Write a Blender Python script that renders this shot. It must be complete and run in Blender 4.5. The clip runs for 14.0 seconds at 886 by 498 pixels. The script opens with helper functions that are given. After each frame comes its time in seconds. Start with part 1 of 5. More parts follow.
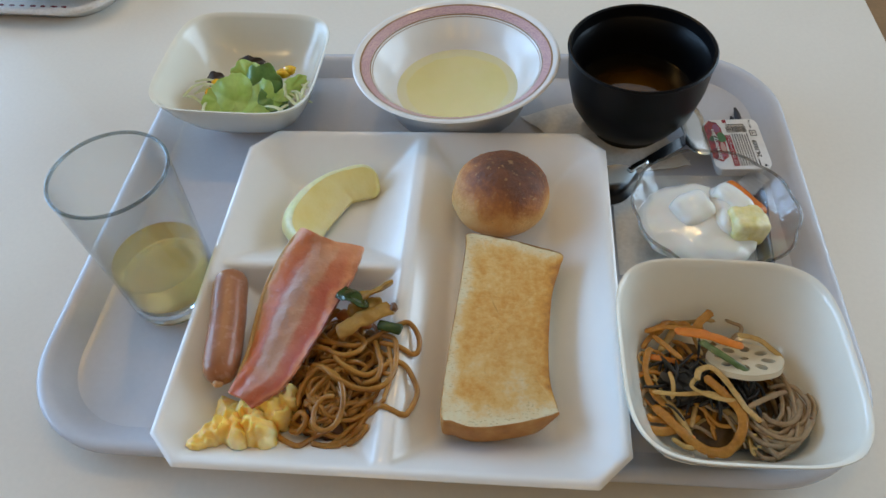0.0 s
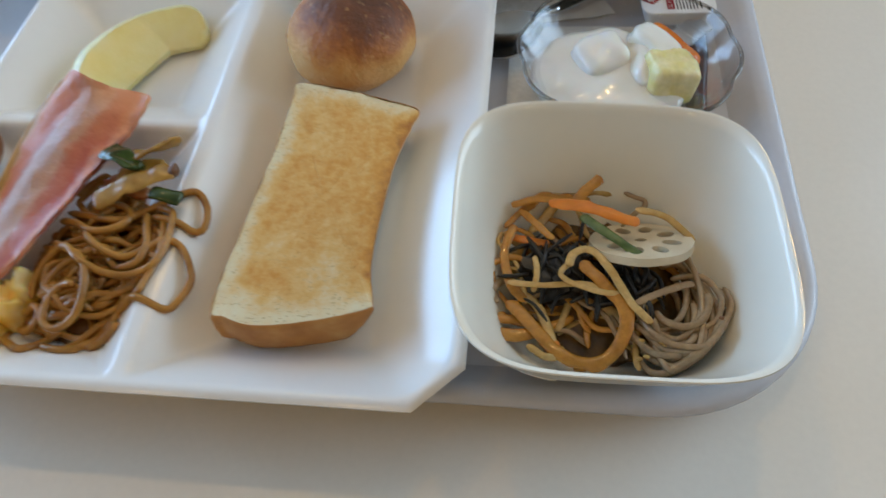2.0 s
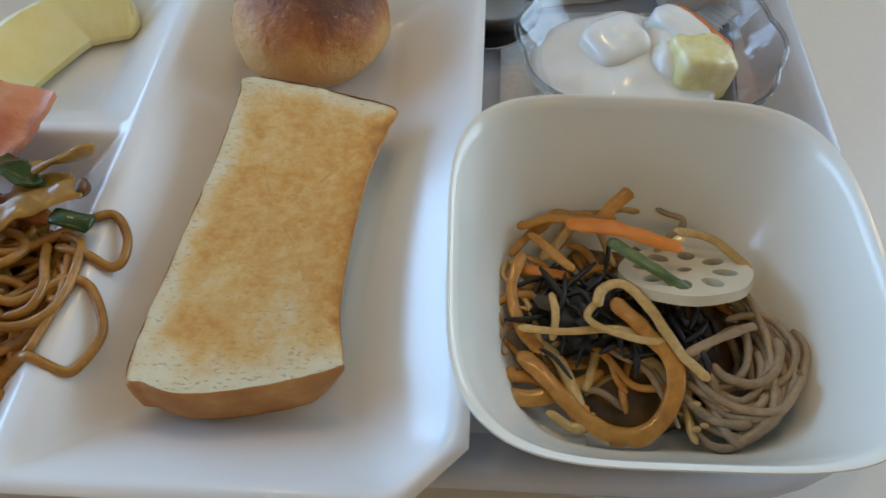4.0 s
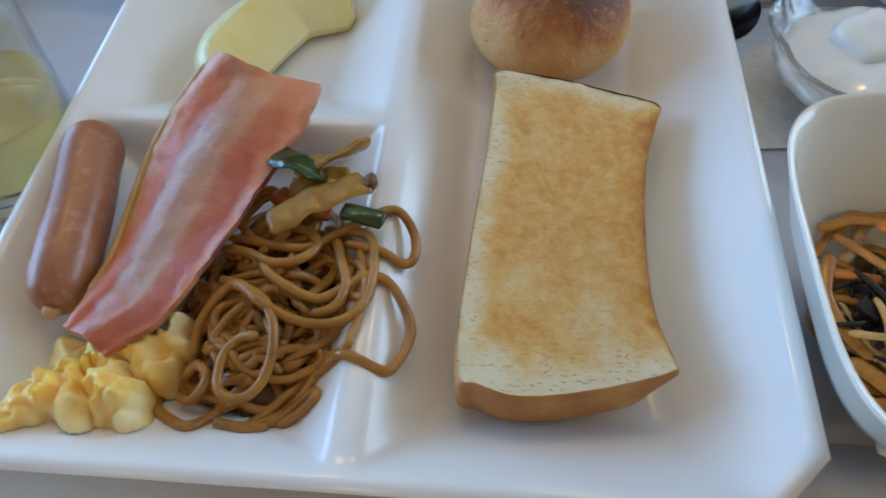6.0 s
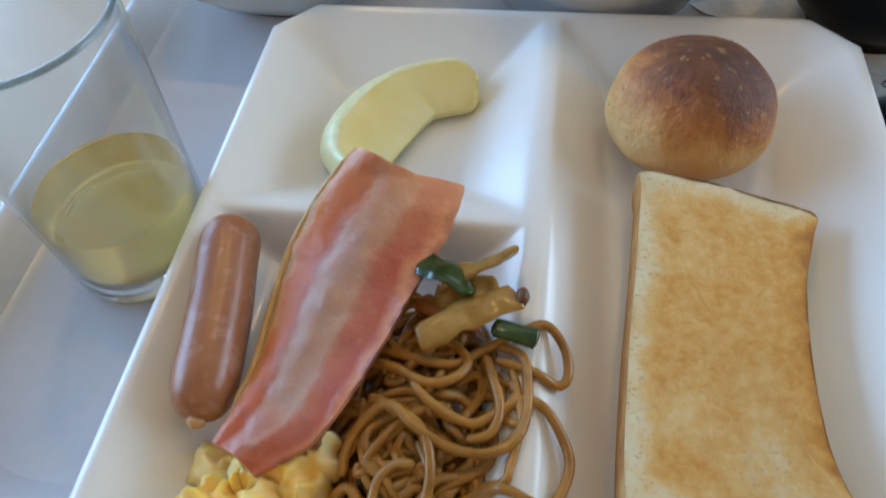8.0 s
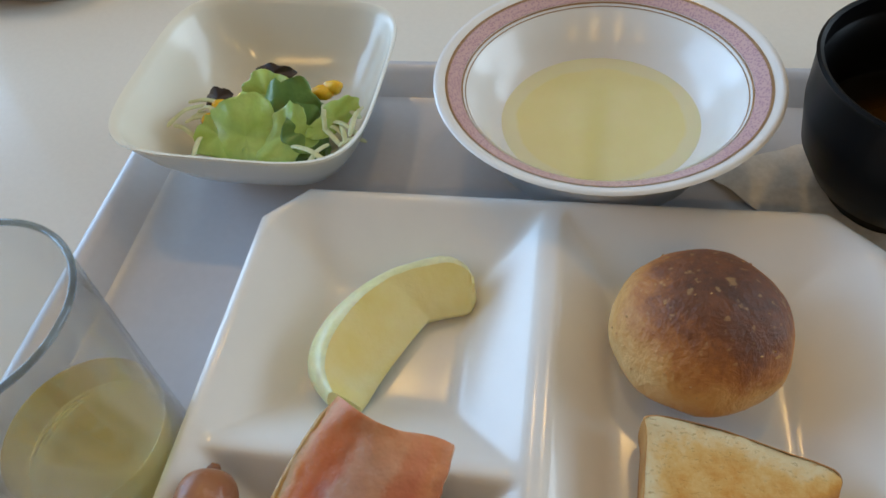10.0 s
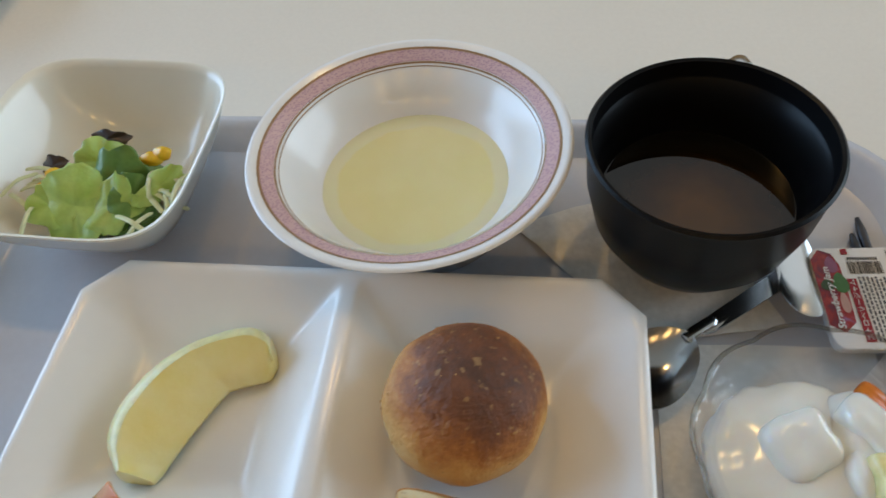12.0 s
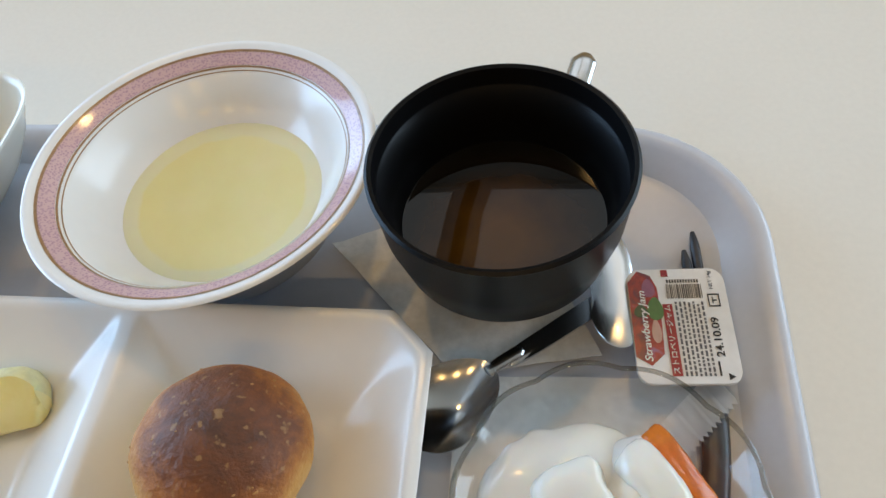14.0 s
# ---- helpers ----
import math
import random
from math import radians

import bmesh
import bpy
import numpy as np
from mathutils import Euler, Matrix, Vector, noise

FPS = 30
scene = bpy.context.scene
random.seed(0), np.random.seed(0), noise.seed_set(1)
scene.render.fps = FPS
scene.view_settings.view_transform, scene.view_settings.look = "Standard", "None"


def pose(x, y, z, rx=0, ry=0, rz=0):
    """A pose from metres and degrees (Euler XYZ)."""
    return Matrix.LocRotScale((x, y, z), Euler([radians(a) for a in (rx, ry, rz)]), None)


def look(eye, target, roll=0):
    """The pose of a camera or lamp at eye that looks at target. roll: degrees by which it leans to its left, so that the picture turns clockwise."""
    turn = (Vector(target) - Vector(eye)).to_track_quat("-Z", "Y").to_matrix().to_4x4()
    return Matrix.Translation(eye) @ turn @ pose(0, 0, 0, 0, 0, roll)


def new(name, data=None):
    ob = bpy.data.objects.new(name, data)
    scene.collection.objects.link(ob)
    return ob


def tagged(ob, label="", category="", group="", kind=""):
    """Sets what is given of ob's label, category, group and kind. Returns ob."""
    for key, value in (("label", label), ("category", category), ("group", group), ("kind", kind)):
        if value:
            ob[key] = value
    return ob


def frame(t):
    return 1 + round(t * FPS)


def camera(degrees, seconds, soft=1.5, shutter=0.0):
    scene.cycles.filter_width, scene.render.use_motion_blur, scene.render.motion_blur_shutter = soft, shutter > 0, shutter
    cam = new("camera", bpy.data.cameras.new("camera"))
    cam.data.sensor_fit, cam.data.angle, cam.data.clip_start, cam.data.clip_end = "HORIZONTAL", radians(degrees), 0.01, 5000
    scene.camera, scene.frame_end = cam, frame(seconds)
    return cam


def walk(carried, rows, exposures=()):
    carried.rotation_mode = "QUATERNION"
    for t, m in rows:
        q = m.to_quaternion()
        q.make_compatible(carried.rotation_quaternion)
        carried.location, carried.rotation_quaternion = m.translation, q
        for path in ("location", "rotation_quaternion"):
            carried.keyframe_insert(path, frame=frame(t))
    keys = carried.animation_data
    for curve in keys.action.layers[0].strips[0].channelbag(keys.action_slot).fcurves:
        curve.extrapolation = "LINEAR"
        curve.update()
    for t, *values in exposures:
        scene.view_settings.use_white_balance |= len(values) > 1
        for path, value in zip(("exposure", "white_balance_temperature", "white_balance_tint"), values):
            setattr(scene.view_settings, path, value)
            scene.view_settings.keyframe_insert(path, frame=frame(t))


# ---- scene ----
cam = camera(63.5, 14.0, shutter=0.4)
PATH = [
    (0, (0.063, -0.082, 0.387), (-0.125, 1.15, -1.178), -5.4),
    (0.5, (0.076, -0.086, 0.378), (-0.125, 1.142, -1.188), -5.9),
    (1, (0.095, -0.083, 0.354), (-0.105, 1.109, -1.24), -6.2),
    (1.5, (0.118, -0.067, 0.314), (-0.097, 1.094, -1.3), -6.1),
    (2, (0.144, -0.044, 0.269), (-0.068, 1.078, -1.373), -6.3),
    (2.2, (0.15, -0.035, 0.254), (-0.055, 1.085, -1.39), -6.1),
    (4.3, (0.119, -0.002, 0.222), (0.002, 1.15, -1.409), -3.3),
    (4.5, (0.11, -0.003, 0.223), (-0.021, 1.145, -1.409), -4.1),
    (5, (0.086, -0.008, 0.225), (-0.038, 1.155, -1.397), -3.6),
    (5.5, (0.06, -0.007, 0.223), (-0.08, 1.155, -1.399), -4.0),
    (6, (0.04, -0.004, 0.222), (-0.123, 1.129, -1.417), -4.3),
    (6.5, (0.021, -0.005, 0.221), (-0.176, 1.144, -1.404), -5.1),
    (7, (0.008, -0.001, 0.223), (-0.232, 1.132, -1.407), -6.2),
    (7.5, (0.003, 0.007, 0.226), (-0.254, 1.146, -1.397), -6.3),
    (8, (0.0, 0.023, 0.236), (-0.257, 1.176, -1.378), -5.9),
    (8.5, (-0.002, 0.047, 0.255), (-0.262, 1.221, -1.343), -5.5),
    (8.7, (-0.005, 0.055, 0.258), (-0.259, 1.241, -1.332), -5.2),
    (10.8, (0.024, 0.104, 0.291), (-0.328, 1.3, -1.273), -10.1),
    (11, (0.032, 0.104, 0.306), (-0.267, 1.273, -1.289), -9.4),
    (11.5, (0.058, 0.103, 0.3), (-0.186, 1.322, -1.267), -7.2),
    (12, (0.085, 0.127, 0.296), (-0.2, 1.285, -1.31), -9.1),
    (12.5, (0.122, 0.147, 0.293), (-0.179, 1.287, -1.323), -9.8),
    (13, (0.158, 0.164, 0.283), (-0.128, 1.281, -1.351), -10.0),
    (13.5, (0.167, 0.168, 0.281), (-0.11, 1.271, -1.364), -9.9),
    (14, (0.167, 0.169, 0.28), (-0.11, 1.265, -1.37), -10.3),
]
walk(cam, [(t, look(eye, target, roll)) for t, eye, target, roll in PATH], exposures=[(0, -0.04, 6450, 10), (2.0, 0.05, 6400, 10), (4.5, -0.09, 6050, 10), (6.0, -0.06, 5800, 10), (7.5, 0.08, 5900, 10), (8.1, 0.10, 6150, 10), (8.6, -0.09, 6400, 10), (11, -0.16, 6900, 11), (12.5, 0.02, 6900, 11), (13.2, 0.20, 6800, 11), (14, 0.26, 6800, 11)])

# ---- light ----
world = bpy.data.worlds.new("sky")
scene.world = world
world.use_nodes = True
wn = world.node_tree
sky = wn.nodes.new("ShaderNodeTexSky")
sky.sky_type, sky.sun_disc, sky.sun_elevation, sky.sun_rotation = "NISHITA", False, radians(35), radians(200)
wn.links.new(sky.outputs[0], wn.nodes["Background"].inputs[0])
wn.nodes["Background"].inputs[1].default_value = 0.1


def area_lamp(name, eye, target, sx, sy, watts, color, shape="RECTANGLE"):
    la = bpy.data.lights.new(name, "AREA")
    la.shape, la.size, la.energy, la.color = shape, sx, watts, color
    if shape == "RECTANGLE":
        la.size_y = sy
    ob = new(name, la)
    ob.matrix_world = look(eye, target)
    return ob


FLOOR_Z = -0.72
CEIL_Z = 1.75
# daylight in the window opening, two broad ceiling panels, small warm downlights
area_lamp("side_window_light", (-2.605, 1.25, 0.85), (0, 1.25, 0.85), 3.2, 1.5, 112, (0.38, 0.64, 1.0))
area_lamp("east_window_light", (2.605, 1.35, 0.85), (0, 1.35, 0.85), 2.4, 1.4, 60, (0.60, 0.80, 1.0))
PANELS = [(-0.43, 1.95), (0.66, 1.95)]
for lx, ly in PANELS:
    area_lamp("panel_lamp", (lx, ly, CEIL_Z - 0.03), (lx, ly, 0), 1.0, 1.1, 2.3, (0.80, 0.90, 1.0))
# x, y, watts: a row towards the near end of the room, a pair over the table's far end
DOWNLIGHTS = [(-1.2, -1.5, 2.8), (-0.4, -1.5, 2.8), (0.4, -1.5, 2.8), (1.2, -1.5, 2.8), (-0.45, 1.00, 3.0), (0.30, 1.00, 3.0)]
for lx, ly, watts in DOWNLIGHTS:
    area_lamp("downlight_lamp", (lx, ly, CEIL_Z - 0.012), (lx, ly, 0), 0.07, 0.07, watts, (1.0, 0.62, 0.22), "DISK")


# ---- materials ----
class Nodes:
    def __init__(self, name, rough=0.5, metal=0.0, spec=0.5):
        self.mat = bpy.data.materials.new(name)
        self.mat.use_nodes = True
        self.t = self.mat.node_tree
        self.b = self.t.nodes["Principled BSDF"]
        self.put(rough, "Roughness")
        self.put(metal, "Metallic")
        self.put(spec, "Specular IOR Level")
        self.tc = self.t.nodes.new("ShaderNodeTexCoord")

    def put(self, v, key):
        s = self.b.inputs[key]
        if hasattr(v, "is_linked"):
            self.t.links.new(v, s)
        else:
            s.default_value = (*v, 1) if isinstance(v, tuple) and len(v) == 3 else v

    def noise(self, scale, detail=4, rough=0.55, dist=0.0, coord=None):
        n = self.t.nodes.new("ShaderNodeTexNoise")
        n.inputs["Scale"].default_value, n.inputs["Detail"].default_value = scale, detail
        n.inputs["Roughness"].default_value, n.inputs["Distortion"].default_value = rough, dist
        self.t.links.new(coord or self.tc.outputs["Object"], n.inputs["Vector"])
        return n.outputs["Fac"]

    def cells(self, scale, coord=None):
        n = self.t.nodes.new("ShaderNodeTexVoronoi")
        n.inputs["Scale"].default_value = scale
        self.t.links.new(coord or self.tc.outputs["Object"], n.inputs["Vector"])
        return n.outputs["Distance"]

    def attr(self, name):
        n = self.t.nodes.new("ShaderNodeAttribute")
        n.attribute_name = name
        return n.outputs["Fac"]

    def ramp(self, fac, stops):
        n = self.t.nodes.new("ShaderNodeValToRGB")
        el = n.color_ramp.elements
        while len(el) < len(stops):
            el.new(0.5)
        for e, (p, c) in zip(el, stops):
            e.position = p
            e.color = (*c, 1) if isinstance(c, tuple) else (c, c, c, 1)
        self.t.links.new(fac, n.inputs[0])
        return n.outputs[0]

    def mix(self, fac, a, b, mode="MIX"):
        n = self.t.nodes.new("ShaderNodeMix")
        n.data_type, n.blend_type = "RGBA", mode
        for v, s in ((fac, n.inputs[0]), (a, n.inputs[6]), (b, n.inputs[7])):
            if hasattr(v, "is_linked"):
                self.t.links.new(v, s)
            else:
                s.default_value = (*v, 1) if isinstance(v, tuple) else v
        return n.outputs[2]

    def math(self, op, a, b=0.0):
        n = self.t.nodes.new("ShaderNodeMath")
        n.operation = op
        for v, s in ((a, n.inputs[0]), (b, n.inputs[1])):
            if hasattr(v, "is_linked"):
                self.t.links.new(v, s)
            else:
                s.default_value = v
        return n.outputs[0]

    def bump(self, height, strength=0.3, dist=0.0005):
        n = self.t.nodes.new("ShaderNodeBump")
        n.inputs["Strength"].default_value, n.inputs["Distance"].default_value = strength, dist
        self.t.links.new(height, n.inputs["Height"])
        self.t.links.new(n.outputs[0], self.b.inputs["Normal"])
        return self

    def color(self, v):
        self.put(v, "Base Color")
        return self


def mottled(name, a, b, scale=60, rough=0.5, bump=0.0, fine=400, metal=0.0, sss=0.0, bdist=0.0004, coat=0.0, vary=0.09):
    m = Nodes(name, rough, metal)
    big = m.ramp(m.noise(scale), [(0.32, a), (0.68, b)])
    small = m.ramp(m.noise(fine, 2), [(0.3, 1 - vary), (0.7, 1 + vary / 2)])
    m.color(m.mix(1.0, big, small, "MULTIPLY"))
    if bump:
        m.bump(m.math("ADD", m.noise(fine, 3), m.noise(scale * 2, 3)), bump, bdist)
    if sss:
        m.put(sss, "Subsurface Weight")
        m.b.inputs["Subsurface Radius"].default_value = (0.004, 0.002, 0.001)
        m.b.inputs["Subsurface Scale"].default_value = 1.0
    if coat:
        m.put(coat, "Coat Weight")
        m.put(0.12, "Coat Roughness")
    return m.mat


def clear_glass(name, tint=(1, 1, 1), rough=0.0, ior=1.45):
    m = Nodes(name, rough)
    m.color(tint)
    m.put(1.0, "Transmission Weight")
    m.put(ior, "IOR")
    return m.mat


def thin_glass(name, tint, ripple=0.0, freq=60):
    """A thin clear wall: see-through with Fresnel gloss."""
    m = Nodes(name)
    t = m.t
    out = t.nodes["Material Output"]
    t.nodes.remove(m.b)
    clear, gloss, fres, mx = (t.nodes.new(k) for k in ("ShaderNodeBsdfTransparent", "ShaderNodeBsdfGlossy", "ShaderNodeLayerWeight", "ShaderNodeMixShader"))
    clear.inputs[0].default_value = (*tint, 1)
    gloss.inputs["Roughness"].default_value = 0.02
    fac = m.math("ADD", m.math("MULTIPLY", m.math("POWER", fres.outputs["Facing"], 3.2), 0.75), 0.045)
    fres.inputs[0].default_value = 0.5
    if ripple:
        bp = t.nodes.new("ShaderNodeBump")
        bp.inputs["Strength"].default_value, bp.inputs["Distance"].default_value = ripple, 0.002
        t.links.new(m.noise(freq, 2), bp.inputs["Height"])
        t.links.new(bp.outputs[0], gloss.inputs["Normal"])
        t.links.new(bp.outputs[0], fres.inputs["Normal"])
    for a, c in ((fac, mx.inputs[0]), (clear.outputs[0], mx.inputs[1]), (gloss.outputs[0], mx.inputs[2]), (mx.outputs[0], out.inputs[0])):
        t.links.new(a, c)
    return m.mat


CERAMIC = mottled("white_glazed_ceramic", (0.80, 0.80, 0.79), (0.82, 0.82, 0.81), 20, 0.19, 0.015, 120, vary=0.008)
BOWL_CERAMIC = mottled("ivory_glazed_ceramic", (0.81, 0.785, 0.69), (0.83, 0.805, 0.71), 20, 0.15, 0.015, 120, vary=0.008)
TRAY = mottled("grey_blue_melamine", (0.52, 0.54, 0.60), (0.555, 0.575, 0.635), 14, 0.27, 0.03, 260, vary=0.02)
TABLE = mottled("cream_laminate", (0.75, 0.71, 0.64), (0.77, 0.73, 0.66), 6, 0.24, 0.02, 300, vary=0.02)
BLACK = mottled("black_lacquered_plastic", (0.0035, 0.0035, 0.004), (0.005, 0.005, 0.0055), 40, 0.34, 0.05, 900)
BLACK.node_tree.nodes["Principled BSDF"].inputs["Specular IOR Level"].default_value = 0.15
STEEL = mottled("polished_steel", (0.64, 0.64, 0.65), (0.68, 0.68, 0.68), 60, 0.16, 0.0, 500, metal=1.0, vary=0.02)
SATIN_STEEL = mottled("satin_steel", (0.74, 0.76, 0.79), (0.78, 0.80, 0.82), 60, 0.26, 0.0, 500, metal=1.0, vary=0.02)
GOLD = mottled("brown_gold_line", (0.30, 0.17, 0.08), (0.38, 0.22, 0.11), 200, 0.3)
GLASS = thin_glass("clear_glass", (0.965, 0.975, 0.975))
THICK_GLASS = clear_glass("thick_clear_glass", (0.97, 0.99, 0.99))
FLUTED = thin_glass("fluted_clear_glass", (0.97, 0.97, 0.972), 0.8, 55)
RIM_GLASS = thin_glass("glass_rim", (0.62, 0.66, 0.67))
FROST = Nodes("frosted_film", 0.3)
FROST.color((0.93, 0.93, 0.93))
FROST.put(0.78, "Transmission Weight")
FROST.put(1.15, "IOR")
WHITE_PLASTIC = mottled("white_wrapper", (0.72, 0.72, 0.70), (0.80, 0.80, 0.79), 80, 0.35, 0.3, 300)
DARK_PLASTIC = mottled("dark_plastic", (0.012, 0.012, 0.018), (0.03, 0.03, 0.04), 90, 0.35, 0.1)
WOOD_FLOOR = mottled("brown_wood", (0.20, 0.11, 0.05), (0.30, 0.17, 0.08), 5, 0.4, 0.1, 90)
NORTH_WOOD = mottled("warm_wood_panelling", (0.24, 0.135, 0.05), (0.31, 0.18, 0.07), 4, 0.6, 0.05, 60)
WALL_PAINT = mottled("warm_wall_paint", (0.40, 0.31, 0.20), (0.45, 0.35, 0.23), 3, 0.8, 0.05, 80)
CEIL_PAINT = mottled("ceiling_paint", (0.52, 0.47, 0.38), (0.56, 0.51, 0.42), 3, 0.85, 0.05, 80)
FRAME_MAT = mottled("window_frame_paint", (0.35, 0.30, 0.24), (0.40, 0.34, 0.28), 10, 0.5)


# ---- mesh helpers ----
class Geo:
    """Vertices and faces that gather into one mesh."""

    def __init__(self):
        self.v, self.f, self.a = [], [], {}

    def add(self, verts, faces, **attrs):
        o = len(self.v)
        self.v += [tuple(p) for p in verts]
        self.f += [tuple(o + i for i in q) for q in faces]
        for k, vals in attrs.items():
            self.a.setdefault(k, {}).update({o + i: float(x) for i, x in enumerate(vals)})
        return self


def mesh_of(name, geo, material, sharp=40):
    me = bpy.data.meshes.new(name)
    if isinstance(geo, Geo):
        me.from_pydata(geo.v, [], geo.f)
        for k, d in geo.a.items():
            at = me.attributes.new(k, "FLOAT", "POINT")
            for i, x in d.items():
                at.data[i].value = x
        bm = bmesh.new()
        bm.from_mesh(me)
        bmesh.ops.recalc_face_normals(bm, faces=bm.faces)
        bm.to_mesh(me)
        bm.free()
    else:
        bmesh.ops.recalc_face_normals(geo, faces=geo.faces)
        geo.to_mesh(me)
        geo.free()
    me.polygons.foreach_set("use_smooth", [True] * len(me.polygons))
    me.set_sharp_from_angle(angle=radians(sharp))
    me.materials.append(material)
    return me


def part(name, geo, material, parent=None, label="", sharp=40):
    ob = new(name, mesh_of(name, geo, material, sharp))
    if parent:
        ob.parent = parent
    return tagged(ob, label)


def thing(name, label, category, group="", kind="", at=(0, 0, 0), rz=0, rx=0, ry=0):
    ob = new(name)
    ob.matrix_world = pose(*at, rx, ry, rz)
    return tagged(ob, label, category, group, kind)


def solid(name, geo, material, label, category, group="", kind="", sharp=40):
    return tagged(part(name, geo, material, None, "", sharp), label, category, group, kind)


def rings(loops, closed=True, caps=(True, True), attr=None):
    """Skins a list of loops with the same count of points."""
    g, n = Geo(), len(loops[0])
    v = [p for l in loops for p in l]
    f = []
    m = n if closed else n - 1
    for i in range(len(loops) - 1):
        for j in range(m):
            f.append((i * n + j, i * n + (j + 1) % n, (i + 1) * n + (j + 1) % n, (i + 1) * n + j))
    if closed and caps[0]:
        f.append(tuple(range(n))[::-1])
    if closed and caps[1]:
        f.append(tuple((len(loops) - 1) * n + j for j in range(n)))
    g.add(v, f, **(attr or {}))
    return g


def lathe(profile, n=72, cx=0, cy=0, caps=(True, True), wobble=None):
    loops = []
    for r, z in profile:
        l = []
        for j in range(n):
            a = 2 * math.pi * j / n
            rr = r * (wobble(a, z) if wobble else 1)
            l.append((cx + rr * math.cos(a), cy + rr * math.sin(a), z))
        loops.append(l)
    return rings(loops, True, caps)


def smooth_path(pts, per=8, closed=False):
    P = [Vector(p) for p in pts]
    n = len(P)
    out = []
    for i in range(n if closed else n - 1):
        a, b, c, d = (P[(i + k) % n] if closed else P[min(max(i + k, 0), n - 1)] for k in (-1, 0, 1, 2))
        for s in range(per):
            t = s / per
            out.append(0.5 * ((2 * b) + (c - a) * t + (2 * a - 5 * b + 4 * c - d) * t * t + (3 * b - a - 3 * c + d) * t ** 3))
    if not closed:
        out.append(P[-1])
    return out


def tube(g, path, r, sides=8, flat=1.0, taper=True, twist=0.0):
    """A strand along path; flat squeezes its height."""
    n = len(path)
    loops = []
    for i, p in enumerate(path):
        d = (path[min(i + 1, n - 1)] - path[max(i - 1, 0)]).normalized()
        side = d.cross(Vector((0, 0, 1)))
        side = side.normalized() if side.length > 1e-4 else Vector((1, 0, 0))
        up = side.cross(d)
        k = min(1, 0.45 + 0.55 * min(i, n - 1 - i) / 2) if taper else 1
        tw = twist * i
        l = []
        for j in range(sides):
            a = 2 * math.pi * j / sides
            u, w = r * k * math.cos(a), r * k * flat * math.sin(a)
            l.append(p + side * (u * math.cos(tw) - w * math.sin(tw)) + up * (u * math.sin(tw) + w * math.cos(tw)))
        loops.append(l)
    t = rings(loops)
    g.add(t.v, t.f)


def box(g, x0, x1, y0, y1, z0, z1):
    v = [(x, y, z) for z in (z0, z1) for x, y in ((x0, y0), (x1, y0), (x1, y1), (x0, y1))]
    g.add(v, [(3, 2, 1, 0), (4, 5, 6, 7), (0, 1, 5, 4), (1, 2, 6, 5), (2, 3, 7, 6), (3, 0, 4, 7)])
    return g


def rounded(w, d, r, n=6):
    """Outline of a rounded rectangle about the origin, half sizes w and d."""
    out = []
    for sx, sy, a0 in ((1, 1, 0), (-1, 1, 90), (-1, -1, 180), (1, -1, 270)):
        for k in range(n + 1):
            a = radians(a0 + 90 * k / n)
            out.append((sx * (w - r) + r * math.cos(a), sy * (d - r) + r * math.sin(a)))
    return out


def lump(center, size, seed, rough=0.25, freq=60, sub=3, squash=None):
    """A noisy blob."""
    bm = bmesh.new()
    bmesh.ops.create_icosphere(bm, subdivisions=sub, radius=1)
    for v in bm.verts:
        n = v.co.normalized()
        p = Vector((n.x * size[0], n.y * size[1], n.z * size[2]))
        k = 1 + rough * noise.noise(p * freq + Vector((seed * 7.1, seed * 3.3, seed))) + 0.4 * rough * noise.noise(p * freq * 2.7 + Vector((seed, 5, 1)))
        v.co = p * k
        if squash is not None and v.co.z < -squash:
            v.co.z = -squash
        v.co += Vector(center)
    g = Geo()
    bm.verts.index_update()
    g.add([v.co for v in bm.verts], [[v.index for v in f.verts] for f in bm.faces])
    bm.free()
    return g


def merge(*gs):
    out = Geo()
    for g in gs:
        out.add(g.v, g.f)
    return out


# ---- the room ----
RX0, RX1, RY0, RY1 = -2.5, 2.5, -2.5, 3.0


def wall_with_hole(name, axis, at, lo, hi, hole, thick=0.12, material=None, label="plain warm-toned painted room wall"):
    g = Geo()

    def b(a0, a1, z0, z1):
        if axis == "x":
            box(g, at, at + thick, a0, a1, z0, z1)
        else:
            box(g, a0, a1, at, at + thick, z0, z1)
    if hole:
        h0, h1, z0, z1 = hole
        b(lo, h0, FLOOR_Z, CEIL_Z), b(h1, hi, FLOOR_Z, CEIL_Z), b(h0, h1, FLOOR_Z, z0), b(h0, h1, z1, CEIL_Z)
    else:
        b(lo, hi, FLOOR_Z, CEIL_Z)
    return solid(name, g, material or WALL_PAINT, label, "wall", kind="structure")


wall_with_hole("wall_north", "y", RY1, RX0 - 0.12, RX1 + 0.12, None, 0.12, NORTH_WOOD, "warm brown wood-panelled room wall")
wall_with_hole("wall_west", "x", RX0 - 0.12, RY0, RY1, (-0.40, 2.90, 0.05, 1.65))
wall_with_hole("wall_east", "x", RX1, RY0, RY1, (0.10, 2.60, 0.1, 1.6))
wall_with_hole("wall_south", "y", RY0 - 0.12, RX0 - 0.12, RX1 + 0.12, None)
solid("floor", box(Geo(), RX0 - 0.12, RX1 + 0.12, RY0 - 0.12, RY1 + 0.12, FLOOR_Z - 0.1, FLOOR_Z), WOOD_FLOOR, "brown wooden floor below the table", "floor", kind="structure")
